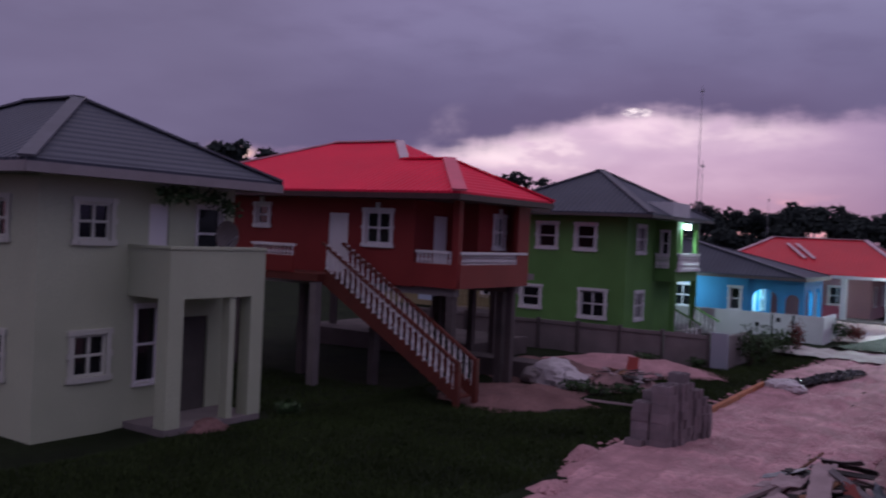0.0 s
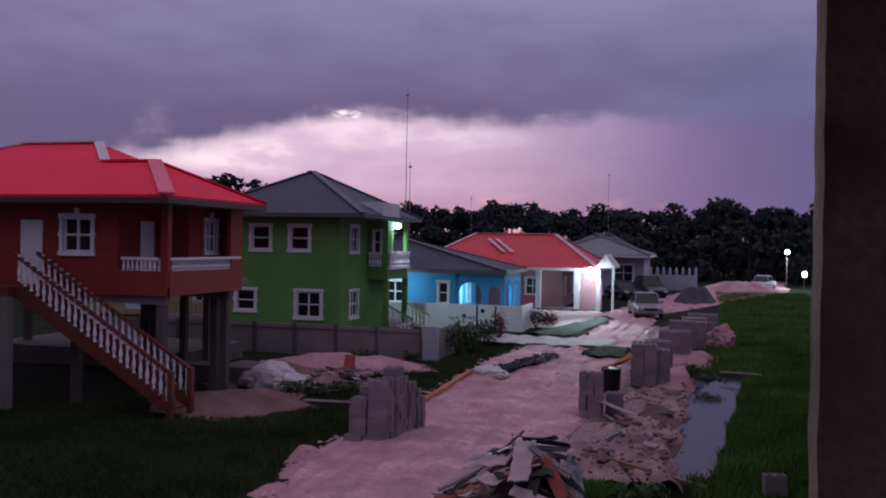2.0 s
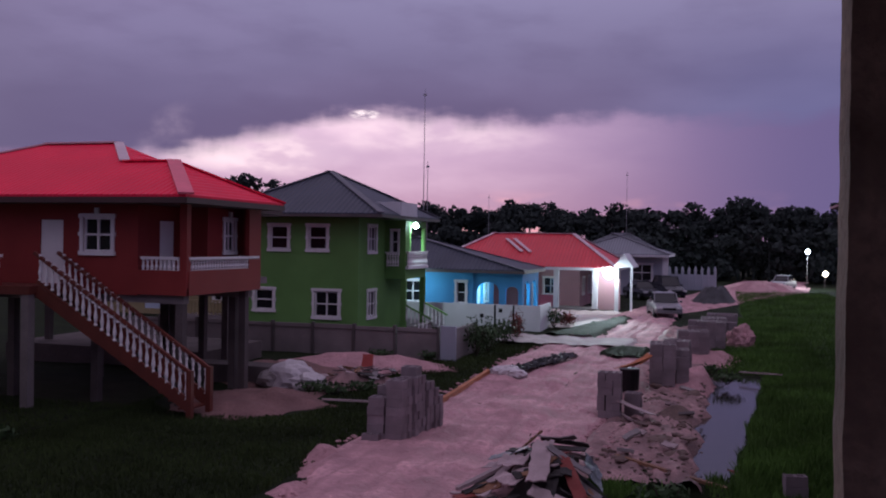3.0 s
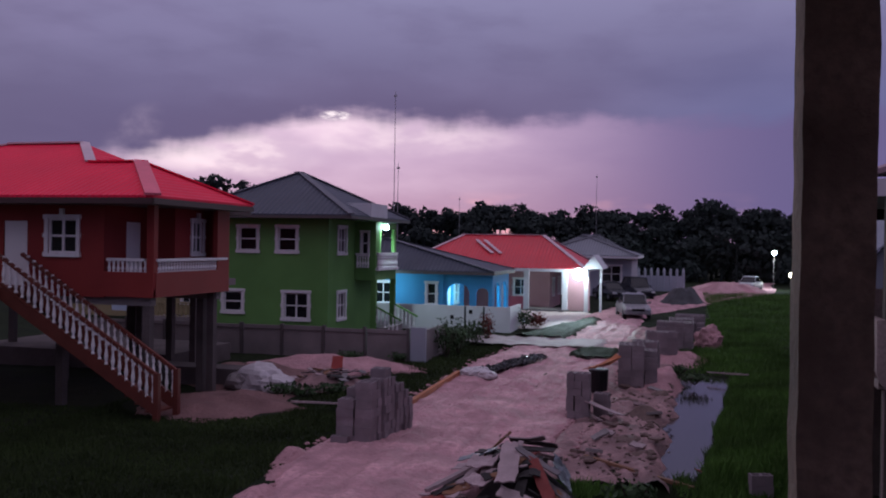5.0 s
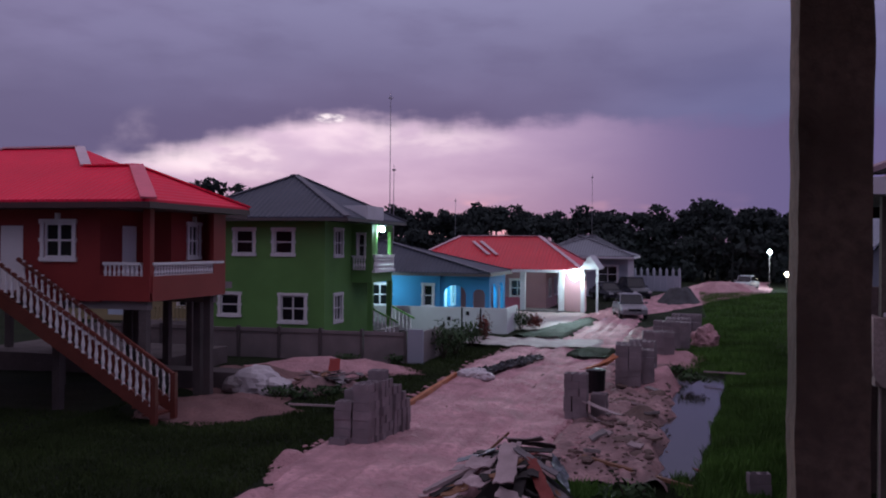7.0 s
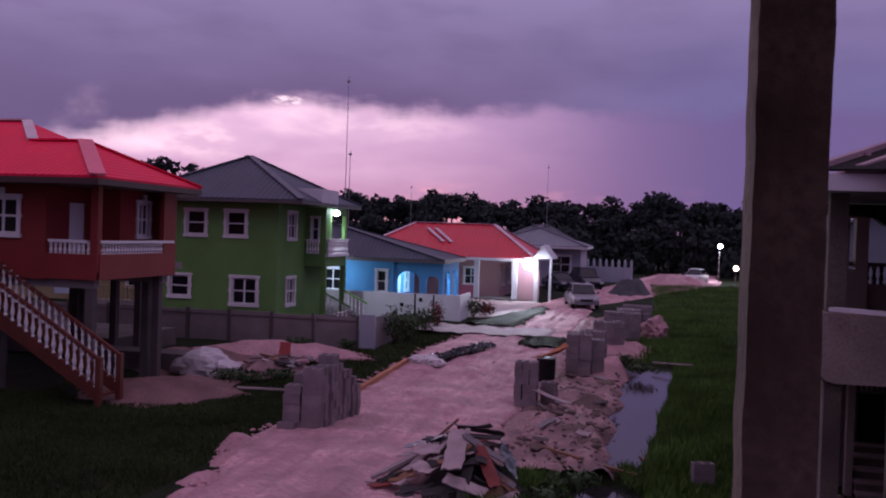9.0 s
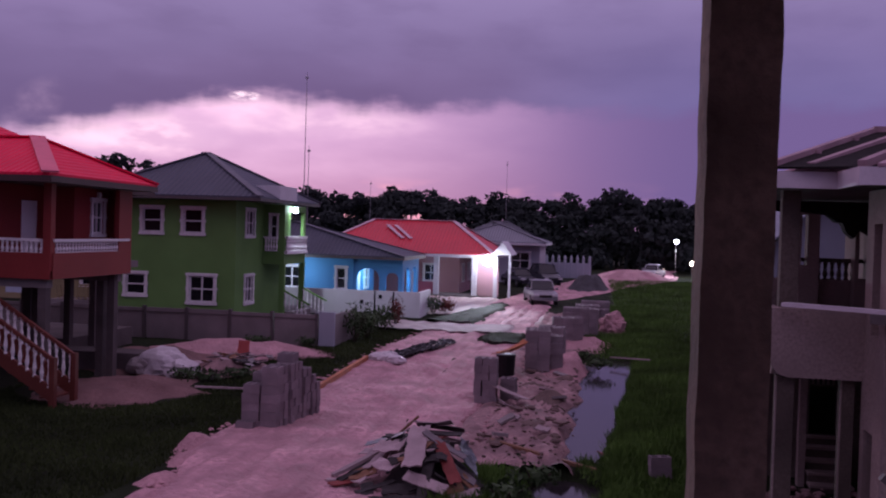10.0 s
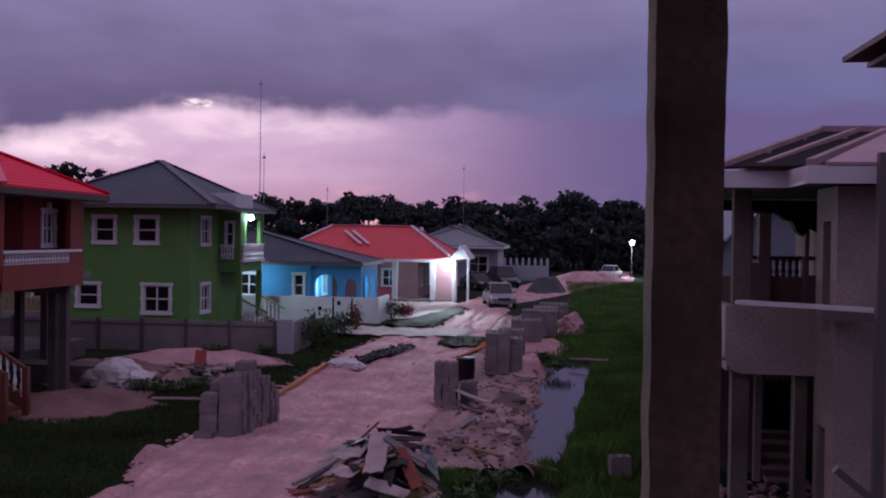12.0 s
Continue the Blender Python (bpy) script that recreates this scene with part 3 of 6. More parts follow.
for y0, y1 in ((12.7, 13.1), (15.05, 15.45)):
    part("column", box(B(), -15.55, -15.2, y0, y1, 0.12, 2.85), CREAM, cream)
part("column", box(B(), -15.5, -15.25, 14.45, 14.62, 0.12, 2.85), CREAM, cream)
heap("porch_sand", -15.25, 13.9, 0.5, 0.6, 0.22, SHADESAND, "pale sand spilled beside the porch", seed=3)

# ---- red house on stilts ----
red = thing("red_house", (-18, 25, 0), "red stilted wooden house with bright red roof", "house")
RY, FL = 21.0, 3.2
rs = [(-16.68, -15.78, 4.10, 5.04), (-21.12, -20.6, 4.52, 5.14), (-18.12, -17.35, FL, 4.97)]
w = B()
pierced(w, "y", RY, 0.16, -24.5, -14.95, 2.95, 5.4, rs)
part("wall", w, RED, red, "red painted board wall")
w = B()
pierced(w, "x", -15.11, 0.16, RY + 0.16, 23.0, FL, 5.4, [(22.0, 22.7, FL, 5.0)])
part("wall", w, RED, red)
part("wall", box(B(), -15.11, -14.05, 23.0, 23.14, FL, 5.4), RED, red)
w = B()
pierced(w, "x", -14.19, 0.14, 23.14, 24.86, FL, 5.4, [(23.92, 24.5, 4.12, 5.06)])
part("wall", w, RED, red)
part("wall", box(B(), -16.2, -13.44, 24.86, 25.04, 2.98, 5.4), RED, red)
part("wall", box(B(), -13.58, -13.44, 24.32, 24.86, 3.64, 5.4), RED, red)
part("wall", box(B(), -16.36, -16.2, 25.04, 28.84, 2.95, 5.4), RED, red)
part("wall", box(B(), -24.5, -16.2, 28.84, 29.0, 2.95, 5.4), RED, red)
part("wall", box(B(), -24.5, -24.34, RY + 0.16, 28.84, 2.95, 5.4), RED, red)
part("floor", box(B(), -24.3, -15.2, RY + 0.17, 28.8, 2.98, FL), CONC, red, "underside of raised concrete floor")
window(red, "y", RY, -1, *rs[0], 2, 2, 0.10, True)
window(red, "y", RY, -1, *rs[1], 1, 2, 0.10, True)
window(red, "x", -14.05, 1, 23.92, 24.5, 4.12, 5.06, 2, 2, 0.09, True)
part("door", box(B(), -18.1, -17.37, RY + 0.03, RY + 0.08, FL, 4.96), WHITE, red, "white panelled front door")
part("door", box(B(), -15.0, -14.96, 22.02, 22.68, FL, 4.98), WHITE, red, "white balcony door")
# balcony corner post, skirts and white balustrades
part("post", box(B(), -13.66, -13.45, RY, RY + 0.2, 3.64, 5.4), RED, red)
part("balcony_floor", box(B(), -14.95, -13.45, RY + 0.02, 24.85, 3.0, 3.18), RED, red)
sk = B()
box(sk, -14.95, -13.45, RY - 0.02, RY + 0.1, 2.98, 3.64)
part("skirt", sk, RED, red)
sk = B()
box(sk, -13.55, -13.43, RY + 0.1, 24.96, 2.98, 3.64)
part("skirt", sk, RED, red)
bl = part("balustrade", box(B(), -14.85, -13.72, RY - 0.03, RY + 0.11, 3.93, 4.0), WHITE, red, "white turned balustrade")
balusters(bl, [(-14.8 + 0.135 * i, RY + 0.04, 3.64) for i in range(9)], 0.29, 0.9)
bl = part("balustrade", box(B(), -13.56, -13.41, RY + 0.12, 24.9, 3.93, 4.0), WHITE, red, "white turned balustrade")
balusters(bl, [(-13.49, RY + 0.2 + 0.14 * i, 3.64) for i in range(26)], 0.29, 0.9)
# one roof: main hip, and a lower hip wing over the balcony
RA, RB, RC, RD = (-26.2, 20.15, 5.62), (-12.95, 20.15, 5.62), (-12.95, 25.6, 5.62), (-15.2, 29.85, 5.62)
P1, P2, P3, P4, RE = (-15.2, 23.0, 6.74), (-16.86, 23.0, 6.74), (-18.56, 25.0, 7.53), (-21.35, 25.0, 7.53), (-26.2, 29.85, 5.62)
rf = B()
for poly in ((RA, RB, P1, P2, P3, P4), (RB, RC, P1), (RC, (-16.4, 25.6, 5.62), P2, P1), (P3, P2, (-15.2, 25.2, 5.64), RD), (RD, RE, P4, P3), (RE, RA, P4)):
    slab_poly(rf, poly, 0.06)
roof = part("roof", rf, REDROOF, red, "bright red ribbed roof sheets")
for p, q in ((RB, P1), (P2, P3)):
    part("roof_cap", bar(B(), (p[0], p[1], p[2] + 0.03), (q[0], q[1], q[2] + 0.03), 0.30 if p is P2 else 0.40, 0.05), REDCAP if p is P2 else PINKCAP, roof, "pale roof cap" if p is P2 else "faded pinkish roof cap")
part("roof_cap", bar(B(), (P3[0], P3[1], P3[2] + 0.03), (P4[0], P4[1], P4[2] + 0.03), 0.3, 0.05), REDCAP, roof)
part("roof_cap", bar(B(), (RA[0], RA[1], RA[2] + 0.03), (P4[0], P4[1], P4[2] + 0.03), 0.16, 0.05), REDCAP, roof)
for p, q in ((P1, P2), (RC, P1)):
    part("roof_cap", bar(B(), (p[0], p[1], p[2] + 0.02), (q[0], q[1], q[2] + 0.02), 0.26, 0.05), REDROOF, roof)
for e0, e1 in ((RA, RB), (RB, RC), (RC, (-15.2, 25.6, 5.62)), ((-15.2, 25.6, 5.62), RD), (RD, RE), (RE, RA)):
    part("fascia_board", bar(B(), (e0[0], e0[1], 5.48), (e1[0], e1[1], 5.48), 0.05, 0.15), mat("dark_red_fascia", (0.07, 0.035, 0.035), 0.6, 0.2, 2, 30, 0.1), roof)
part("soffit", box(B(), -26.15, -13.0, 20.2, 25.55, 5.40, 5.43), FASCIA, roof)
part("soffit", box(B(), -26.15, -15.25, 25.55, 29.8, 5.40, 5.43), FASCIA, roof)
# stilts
# Darker concrete: the shade under the house is put into its colour.
SHADECONC = mat("shaded_concrete", (0.12, 0.10, 0.10), 0.9, 0.35, 1.0, 25, 0.4, spec=0.15)
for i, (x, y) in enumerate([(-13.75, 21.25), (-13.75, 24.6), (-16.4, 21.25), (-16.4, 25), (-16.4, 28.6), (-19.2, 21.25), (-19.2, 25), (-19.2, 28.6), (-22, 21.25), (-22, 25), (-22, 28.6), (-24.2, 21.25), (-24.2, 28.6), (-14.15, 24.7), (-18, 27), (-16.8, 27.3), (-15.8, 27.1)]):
    part("stilt", box(B(), x - 0.11, x + 0.11, y - 0.11, y + 0.11, -0.15, 3.0), SHADECONC, red, "bare concrete stilt")
for y, xr in ((21.25, -13.6), (24.7, -13.6), (28.6, -16.3)):
    part("beam", box(B(), -24.3, xr, y - 0.12, y + 0.12, 2.75, 2.975), CONC, red)
# landing and outside stair
LZ = FL - 0.02
part("landing", box(B(), -19.85, -17.25, 19.6, RY - 0.01, LZ - 0.22, LZ), STAIRRED, red)
sk = B()
box(sk, -19.85, -18.2, 19.58, 19.7, LZ, 3.66)
part("skirt", sk, RED, red)
bl = part("balustrade", box(B(), -19.85, -18.2, 19.56, 19.72, 3.93, 4.0), WHITE, red, "white turned balustrade")
balusters(bl, [(-19.78 + 0.15 * i, 19.64, 3.66) for i in range(11)], 0.27, 0.9)
for x in (-19.75, -17.4):
    part("stilt", box(B(), x - 0.12, x + 0.12, 19.62, 19.86, -0.1, LZ - 0.22), CONC, red)
stair = thing("outdoor_stair", (-15, 20.2, 0), "straight red timber stair with white turned balusters", "stair")
S0, S1, NS = (-17.25, LZ), (-12.7, 0.24), 16
for i in range(NS):
    k0, k1 = i / NS, (i + 1) / NS
    x0, x1 = S0[0] + (S1[0] - S0[0]) * k0, S0[0] + (S1[0] - S0[0]) * k1
    z = S0[1] + (S1[1] - S0[1]) * k1
    part("tread", box(B(), x0, x1 + 0.03, 19.96, 20.74, z - 0.045, z), STAIRRED, stair)
for y in (19.9, 20.8):
    part("stringer", bar(B(), (S0[0], y, S0[1] - 0.12), (S1[0] + 0.1, y, S1[1] + 0.05), 0.07, 0.3), STAIRRED, stair, "red painted stringer")
    rail = part("handrail", bar(B(), (S0[0] - 0.1, y, S0[1] + 0.88), (S1[0] + 0.1, y, S1[1] + 0.9), 0.09, 0.09), STAIRRED, stair, "red painted handrail")
    low = part("bottom_rail", bar(B(), (S0[0], y, S0[1] + 0.12), (S1[0] + 0.05, y, S1[1] + 0.24), 0.08, 0.06), STAIRRED, stair)
    balusters(low, [(*lerp((S0[0] + 0.1, y), (S1[0], y), i / 23), S0[1] + 0.14 + (S1[1] - S0[1] + 0.1) * i / 23) for i in range(24)], 0.70, 0.95)
    part("newel", box(B(), S1[0] + 0.03, S1[0] + 0.17, y - 0.07, y + 0.07, -0.05, 1.2), STAIRRED, stair)

# ---- green house ----
green = thing("green_house", (-19, 42, 0), "bright green two-storey house with dark grey hip roof", "house")
GXE, GYS = -15.17, 37.2
gs = [(-19.47, -18.6, 4.1, 5.15), (-17.57, -16.7, 4.1, 5.15), (-17.24, -16.1, 1.12, 2.26), (-20.2, -19.3, 1.35, 2.26)]
ge = [(38.35, 39.25, 4.05, 5.18), (38.35, 39.25, 1.08, 2.24)]
walls(green, GREEN, -21.5, GXE, GYS, 43.6, -0.1, 5.55, gs, ge)
for k, g in enumerate(gs):
    window(green, "y", GYS, -1, *g, 2 if k == 2 else 1, 2, 0.12)
for g in ge:
    window(green, "x", GXE, 1, *g, 2, 2, 0.12)
part("floor", box(B(), -21.3, GXE - 0.2, GYS + 0.2, 43.4, 2.8, 2.95), CONC, green)
hip_roof(green, -22.3, -13.75, 36.2, 44.6, 5.72, 2.1, "x", GREYROOF, CAP, fh=0.12)
# upper balcony bay over the porch
part("bay_floor", box(B(), GXE, -14.15, 40.5, 43.6, 2.75, 3.0), GREEN, green)
w = B()
pierced(w, "y", 40.5, 0.15, GXE, -14.15, 3.0, 5.5, [(-14.85, -14.5, 3.95, 5.05)])
part("wall", w, GREEN, green)
window(green, "y", 40.5, -1, -14.85, -14.5, 3.95, 5.05, 1, 2, 0.06)
bl = part("balustrade", box(B(), GXE + 0.05, -14.45, 40.38, 40.5, 3.95, 4.02), WHITE, green)
balusters(bl, [(GXE + 0.15 + 0.13 * i, 40.44, 3.35) for i in range(5)], 0.6, 1.2)
w = B()
pierced(w, "x", -14.30, 0.15, 40.65, 43.6, 3.0, 5.5, [(41.3, 43.3, 3.3, 5.2)])
part("wall", w, GREEN, green)
bl = part("balustrade", box(B(), -14.15, -14.02, 40.6, 43.6, 3.98, 4.06), WHITE, green, "white balcony balustrade")
balusters(bl, [(-14.08, 40.7 + 0.14 * i, 3.35) for i in range(21)], 0.63, 1.3)
part("balcony_kerb", box(B(), -14.15, -14.0, 40.55, 43.62, 3.22, 3.35), WHITE, bl)
for y in (40.6, 43.45):
    part("column", box(B(), -14.4, -14.15, y, y + 0.2, -0.1, 2.75), GREEN, green)
part("gable_board", box(B(), -14.9, -13.72, 38.6, 40.9, 5.68, 6.3), OFFWHITE, green, "pale upstand on the roof edge")
st = part("porch_stair", box(B(), -14.1, -13.7, 40.8, 43.4, -0.1, 0.5), CONC, green)
for y in (40.7, 43.4):
    r_ = part("stair_rail", bar(B(), (-14.15, y, 1.5), (-12.9, y, 0.9), 0.08, 0.08), GREEN, green)
    balusters(r_, [(-14.1 + 0.2 * i, y, 0.75 - 0.1 * i) for i in range(6)], 0.7, 1.0)

# ---- low house behind, glimpsed between the stilts ----
back = thing("back_house", (-31, 51, 0), "low ochre house behind, seen between stilts", "house")
OCHRE = mat("ochre_paint", (0.30, 0.25, 0.14), 0.7, 0.2, 0.7, 28, 0.1, spec=0.12)
bh = [(-32.9, -31.7, 0.3, 1.9), (-30.8, -30.2, 0.9, 1.9), (-28.2, -27.2, 0.9, 1.9), (-26.3, -25.5, 0.3, 1.9)]
walls(back, OCHRE, -38, -24.6, 47, 55, -0.1, 2.9, bh)
for k, h_ in enumerate(bh):
    if k in (0, 3):
        part("door", box(B(), h_[0], h_[1], 47.05, 47.1, h_[2] - 0.2, h_[3]), mat("pale_blue_door", (0.42, 0.50, 0.60), 0.6, 0.15, 1, 30, 0.1), back, "pale blue door")
    else:
        window(back, "y", 47, -1, *h_, 2, 2, 0.1)
hip_roof(back, -39, -23.8, 46.2, 55.8, 3.05, 1.7, "x", GREYROOF, CAP)
bk = part("veranda_rail", box(B(), -29.0, -25.0, 45.6, 45.72, 0.95, 1.03), OCHRE, back)
balusters(bk, [(-28.9 + 0.25 * i, 45.66, 0.2) for i in range(16)], 0.75, 1.2, OCHRE)
part("veranda_floor", box(B(), -29.2, -24.8, 45.5, 47, -0.1, 0.2), CONC, back)

# ---- garden wall of the green house ----
gw = thing("garden_wall", (-15.5, 33.5, 0), "weathered grey panel wall with dark posts", "wall", kind="structure")
X0, X1 = -24.4, -10.3
nP = 8
for i in range(nP):
    a, b_ = X0 + (X1 - X0) * i / nP, X0 + (X1 - X0) * (i + 1) / nP
    part("panel", box(B(), a + 0.07, b_ - 0.07, 33.47, 33.55, -0.15, 1.15 + 0.02 * (i % 3)), CONC, gw)
    # Thin dark strip drawn in place of a recess below the panel's rim.
    part("rail", box(B(), a + 0.07, b_ - 0.07, 33.445, 33.468, 0.99, 1.03), FASCIA, gw, "thin dark line below the panel's top")
    part("post", bar(B(), (b_, 33.51, -0.15), (b_ + 0.03 * (i % 3 - 1), 33.5, 1.24), 0.12, 0.17, (0, 1, 0)), FASCIA, gw)
part("end_panel", box(B(), -10.2, -9.6, 33.4, 33.55, -0.15, 1.3), GREYP, gw, "pale rendered gate pillar")
part("panel", box(B(), -9.72, -9.6, 33.55, 36.4, -0.15, 1.2), CONC, gw)

# ---- blue bungalow and its white wall ----
blue = thing("blue_house", (-17, 56, 0), "sky blue bungalow with arched lamp-lit porch", "house")
bs = [(-18.3, -17.0, 0.95, 2.2), (-14.9, -14.35, 0.95, 2.2)]
walls(blue, BLUE, -23, -13.9, 52.0, 57.2, -0.1, 2.85, bs, [(53.0, 53.9, 0.1, 2.1), (54.6, 55.6, 0.9, 2.1)])
window(blue, "y", 52.0, -1, *bs[0], 2, 2, 0.12)
window(blue, "y", 52.0, -1, *bs[1], 1, 2, 0.12)
window(blue, "x", -13.9, 1, 54.6, 55.6, 0.9, 2.1, 2, 2, 0.1)
part("door", box(B(), -13.98, -13.94, 53.02, 53.88, 0.1, 2.08), WHITE, blue, "white panelled door")
hip_roof(blue, -26, -10.7, 51.2, 57.8, 2.98, 1.85, "x", GREYROOF, CAP, FASCIA, fh=0.16, run1=7.5)


def arch_wall(axis, at, t, a0, a1, z1, spans, spring, parent, material, zb=-0.1):
    """A thin porch wall with arched openings, spans of (a0, a1), each piece one mesh."""
    bm = B()
    def quad(c0, c1, b0, b1):
        # column of wall between c0 and c1 with undersides b0, b1
        pts = []
        for d in (at, at + t):
            for (c, z) in ((c0, b0), (c1, b1), (c1, z1), (c0, z1)):
                pts.append(bm.verts.new((c, d, z) if axis == "y" else (d, c, z)))
        for f in ((0, 1, 2, 3), (7, 6, 5, 4), (0, 4, 5, 1), (1, 5, 6, 2), (2, 6, 7, 3), (3, 7, 4, 0)):
            bm.faces.new([pts[i] for i in f])
    cur = a0
    for s0, s1 in spans:
        quad(cur, s0, zb, zb)
        n, r = 12, (s1 - s0) / 2
        for i in range(n):
            u0, u1 = s0 + (s1 - s0) * i / n, s0 + (s1 - s0) * (i + 1) / n
            f = lambda u: spring + 0.75 * math.sqrt(max(0, r * r - (u - s0 - r) ** 2))
            quad(u0, u1, f(u0), f(u1))
        cur = s1
    quad(cur, a1, zb, zb)
    bmesh.ops.remove_doubles(bm, verts=bm.verts, dist=1e-4)
    return part("porch_arcade", bm, material, parent)


arch_wall("y", 52.1, 0.2, -13.9, -10.95, 2.8, [(-13.7, -12.35), (-11.95, -11.2)], 1.7, blue, BLUE)
arch_wall("x", -11.15, 0.2, 52.3, 57.0, 2.8, [(52.7, 54.3), (54.8, 56.4)], 1.7, blue, BLUE)
part("porch_floor", box(B(), -13.9, -10.95, 52.05, 57.0, -0.1, 0.1), CONC, blue)
pr = B()
box(pr, -13.7, -12.35, 52.15, 52.27, 0.1, 0.85)
box(pr, -11.95, -11.2, 52.15, 52.27, 0.1, 0.85)
part("porch_rail", pr, OFFWHITE, blue)
ww = thing("white_wall", (-13, 46.5, 0), "white rendered plot wall with two dark drain slots", "wall", kind="structure")
part("wall", box(B(), -18.5, -8.8, 46.4, 46.55, -0.15, 1.3), OFFWHITE, ww)
part("wall", box(B(), -8.95, -8.8, 46.55, 49.5, -0.15, 1.3), OFFWHITE, ww)
for x in (-11.2, -10.2):
    part("slot", box(B(), x - 0.04, x + 0.04, 46.37, 46.399, 0.0, 1.28), BLACKP, ww)
for x, z in ((-11.9, 0.7), (-10.9, 1.0)):
    part("vent", box(B(), x - 0.09, x + 0.09, 46.37, 46.399, z - 0.1, z + 0.1), BLACKP, ww)

# ---- pink house ----
pink = thing("pink_house", (-13, 68, 0), "pink bungalow with red sheet roof and bright floodlight", "house")
ps = [(-12.2, -11.2, 0.9, 2.1)]
walls(pink, PINK, -19, -9.6, 65.6, 71.6, -0.1, 2.9, ps, [(67, 68, 0.9, 2.1), (70, 71, 0.9, 2.1)])
window(pink, "y", 65.6, -1, *ps[0], 2, 2, 0.1)
window(pink, "x", -9.6, 1, 67, 68, 0.9, 2.1, 2, 2, 0.1)
window(pink, "x", -9.6, 1, 70, 71, 0.9, 2.1, 2, 2, 0.1)
hip_roof(pink, -20.2, -6.7, 62.6, 72.4, 3.0, 2.3, "x", mat("red_roof_far", (0.62, 0.03, 0.05), 0.5, 0.15, 0.5, 12, 0.08, ribs=0.25), REDCAP, OFFWHITE, run0=3.8, run1=3.7)
for x in (-12.6, -10.9, -8.2):
    part("column", box(B(), x - 0.18, x + 0.18, 63.2, 63.56, -0.1, 2.8), OFFWHITE, pink)
for x in (-15.2, -14.6):
    part("pale_sheet", bar(B(), (x, 66.4, 4.9), (x + 1.6, 64.4, 3.95), 0.28, 0.04), REDCAP, pink, "pale roof flashing")
part("porch_wall", box(B(), -12.4, -11.1, 63.3, 63.45, -0.1, 0.95), PINKDARK, pink, "dark pink porch wall")
part("porch_floor", box(B(), -13, -8, 63.1, 65.6, -0.12, 0.1), CONC, pink)

part("side_porch_wall", box(B(), -8.3, -6.6, 64.4, 64.6, -0.1, 2.95), PINK, pink, "pale pink side porch wall")
part("side_porch_wall", box(B(), -6.75, -6.6, 62.9, 64.4, 2.2, 2.95), OFFWHITE, pink)
part("side_porch_column", box(B(), -6.8, -6.55, 62.75, 63.0, -0.1, 2.95), OFFWHITE, pink)
gp = B()
v = [gp.verts.new(p) for p in ((-6.9, 62.5, 3.0), (-5.5, 62.5, 3.0), (-6.2, 62.5, 3.95), (-6.9, 66.5, 3.0), (-5.5, 66.5, 3.0), (-6.2, 66.5, 3.95))]
for f in ((0, 1, 2), (5, 4, 3), (0, 3, 4, 1), (1, 4, 5, 2), (2, 5, 3, 0)):
    gp.faces.new([v[i] for i in f])
part("porch_gable", gp, OFFWHITE, pink, "white porch gable")
part("porch_post", box(B(), -5.75, -5.6, 62.6, 62.75, -0.1, 3.0), OFFWHITE, pink)

# ---- grey house at the far bend ----
grey = thing("grey_house", (-8, 90, 0), "grey bungalow with grey hip roof", "house")
gg = [(-7.6, -5.9, 1.3, 2.8)]
walls(grey, GREYP, -13, -4.9, 85, 94, -0.1, 3.5, gg, ())
window(grey, "y", 85, -1, *gg[0], 2, 2, 0.14)
hip_roof(grey, -14, -4.3, 83.6, 95, 3.75, 1.95, "x", mat("far_grey_roof", (0.16, 0.17, 0.20), 0.5, 0.2, 0.6, 14, 0.1, ribs=0.25), CAP, OFFWHITE)
for x in (-4.75, -4.5):
    part("column", box(B(), x - 0.13, x + 0.13, 84.0, 84.26, -0.1, 3.5), OFFWHITE, grey)

# ---- neighbour: unfinished grey house across the grass ----
un = thing("half_built_house", (6, 16, 0), "half-built grey rendered house with open rafters and balcony", "house")
UX, UY = 3.62, 12.1
w = B()
pierced(w, "x", UX, 0.18, UY, 13.0, -0.2, 5.2, [(12.36, 12.70, 3.3, 4.76), (12.46, 12.84, 0.25, 2.04)])
part("wall", w, RENDERED, un, "grey rendered wall with narrow openings")
part("wall", box(B(), UX + 0.18, 11, UY, UY + 0.18, -0.2, 5.2), RENDERED, un)
part("wall", box(B(), 5.78, 11, 21.82, 22, -0.2, 5.2), RENDERED, un)
part("wall", box(B(), 10.82, 11, UY + 0.18, 21.82, -0.2, 5.2), RENDERED, un)
w = B()
pierced(w, "x", 5.6, 0.18, UY + 0.18, 21.82, -0.2, 5.2, [(14.2, 15.1, 2.8, 4.9), (18.5, 19.6, 2.8, 4.9)])
part("wall", w, RENDERED, un)
part("wall", box(B(), UX + 0.18, 5.6, 12.82, 13.0, -0.2, 5.2), RENDERED, un)
part("floor", box(B(), 5.78, 10.8, UY + 0.2, 21.8, 2.55, 2.72), CONC, un)
# open veranda
def prism_y(bm, pts, y0, y1):
    """An outline in x and z, given depth along y."""
    f, k = [bm.verts.new((x, y0, z)) for x, z in pts], [bm.verts.new((x, y1, z)) for x, z in pts]
    bm.faces.new(f)
    bm.faces.new(k[::-1])
    for i in range(len(pts)):
        j = (i + 1) % len(pts)
        bm.faces.new((f[j], f[i], k[i], k[j]))
    bmesh.ops.recalc_face_normals(bm, faces=bm.faces)
    return bm


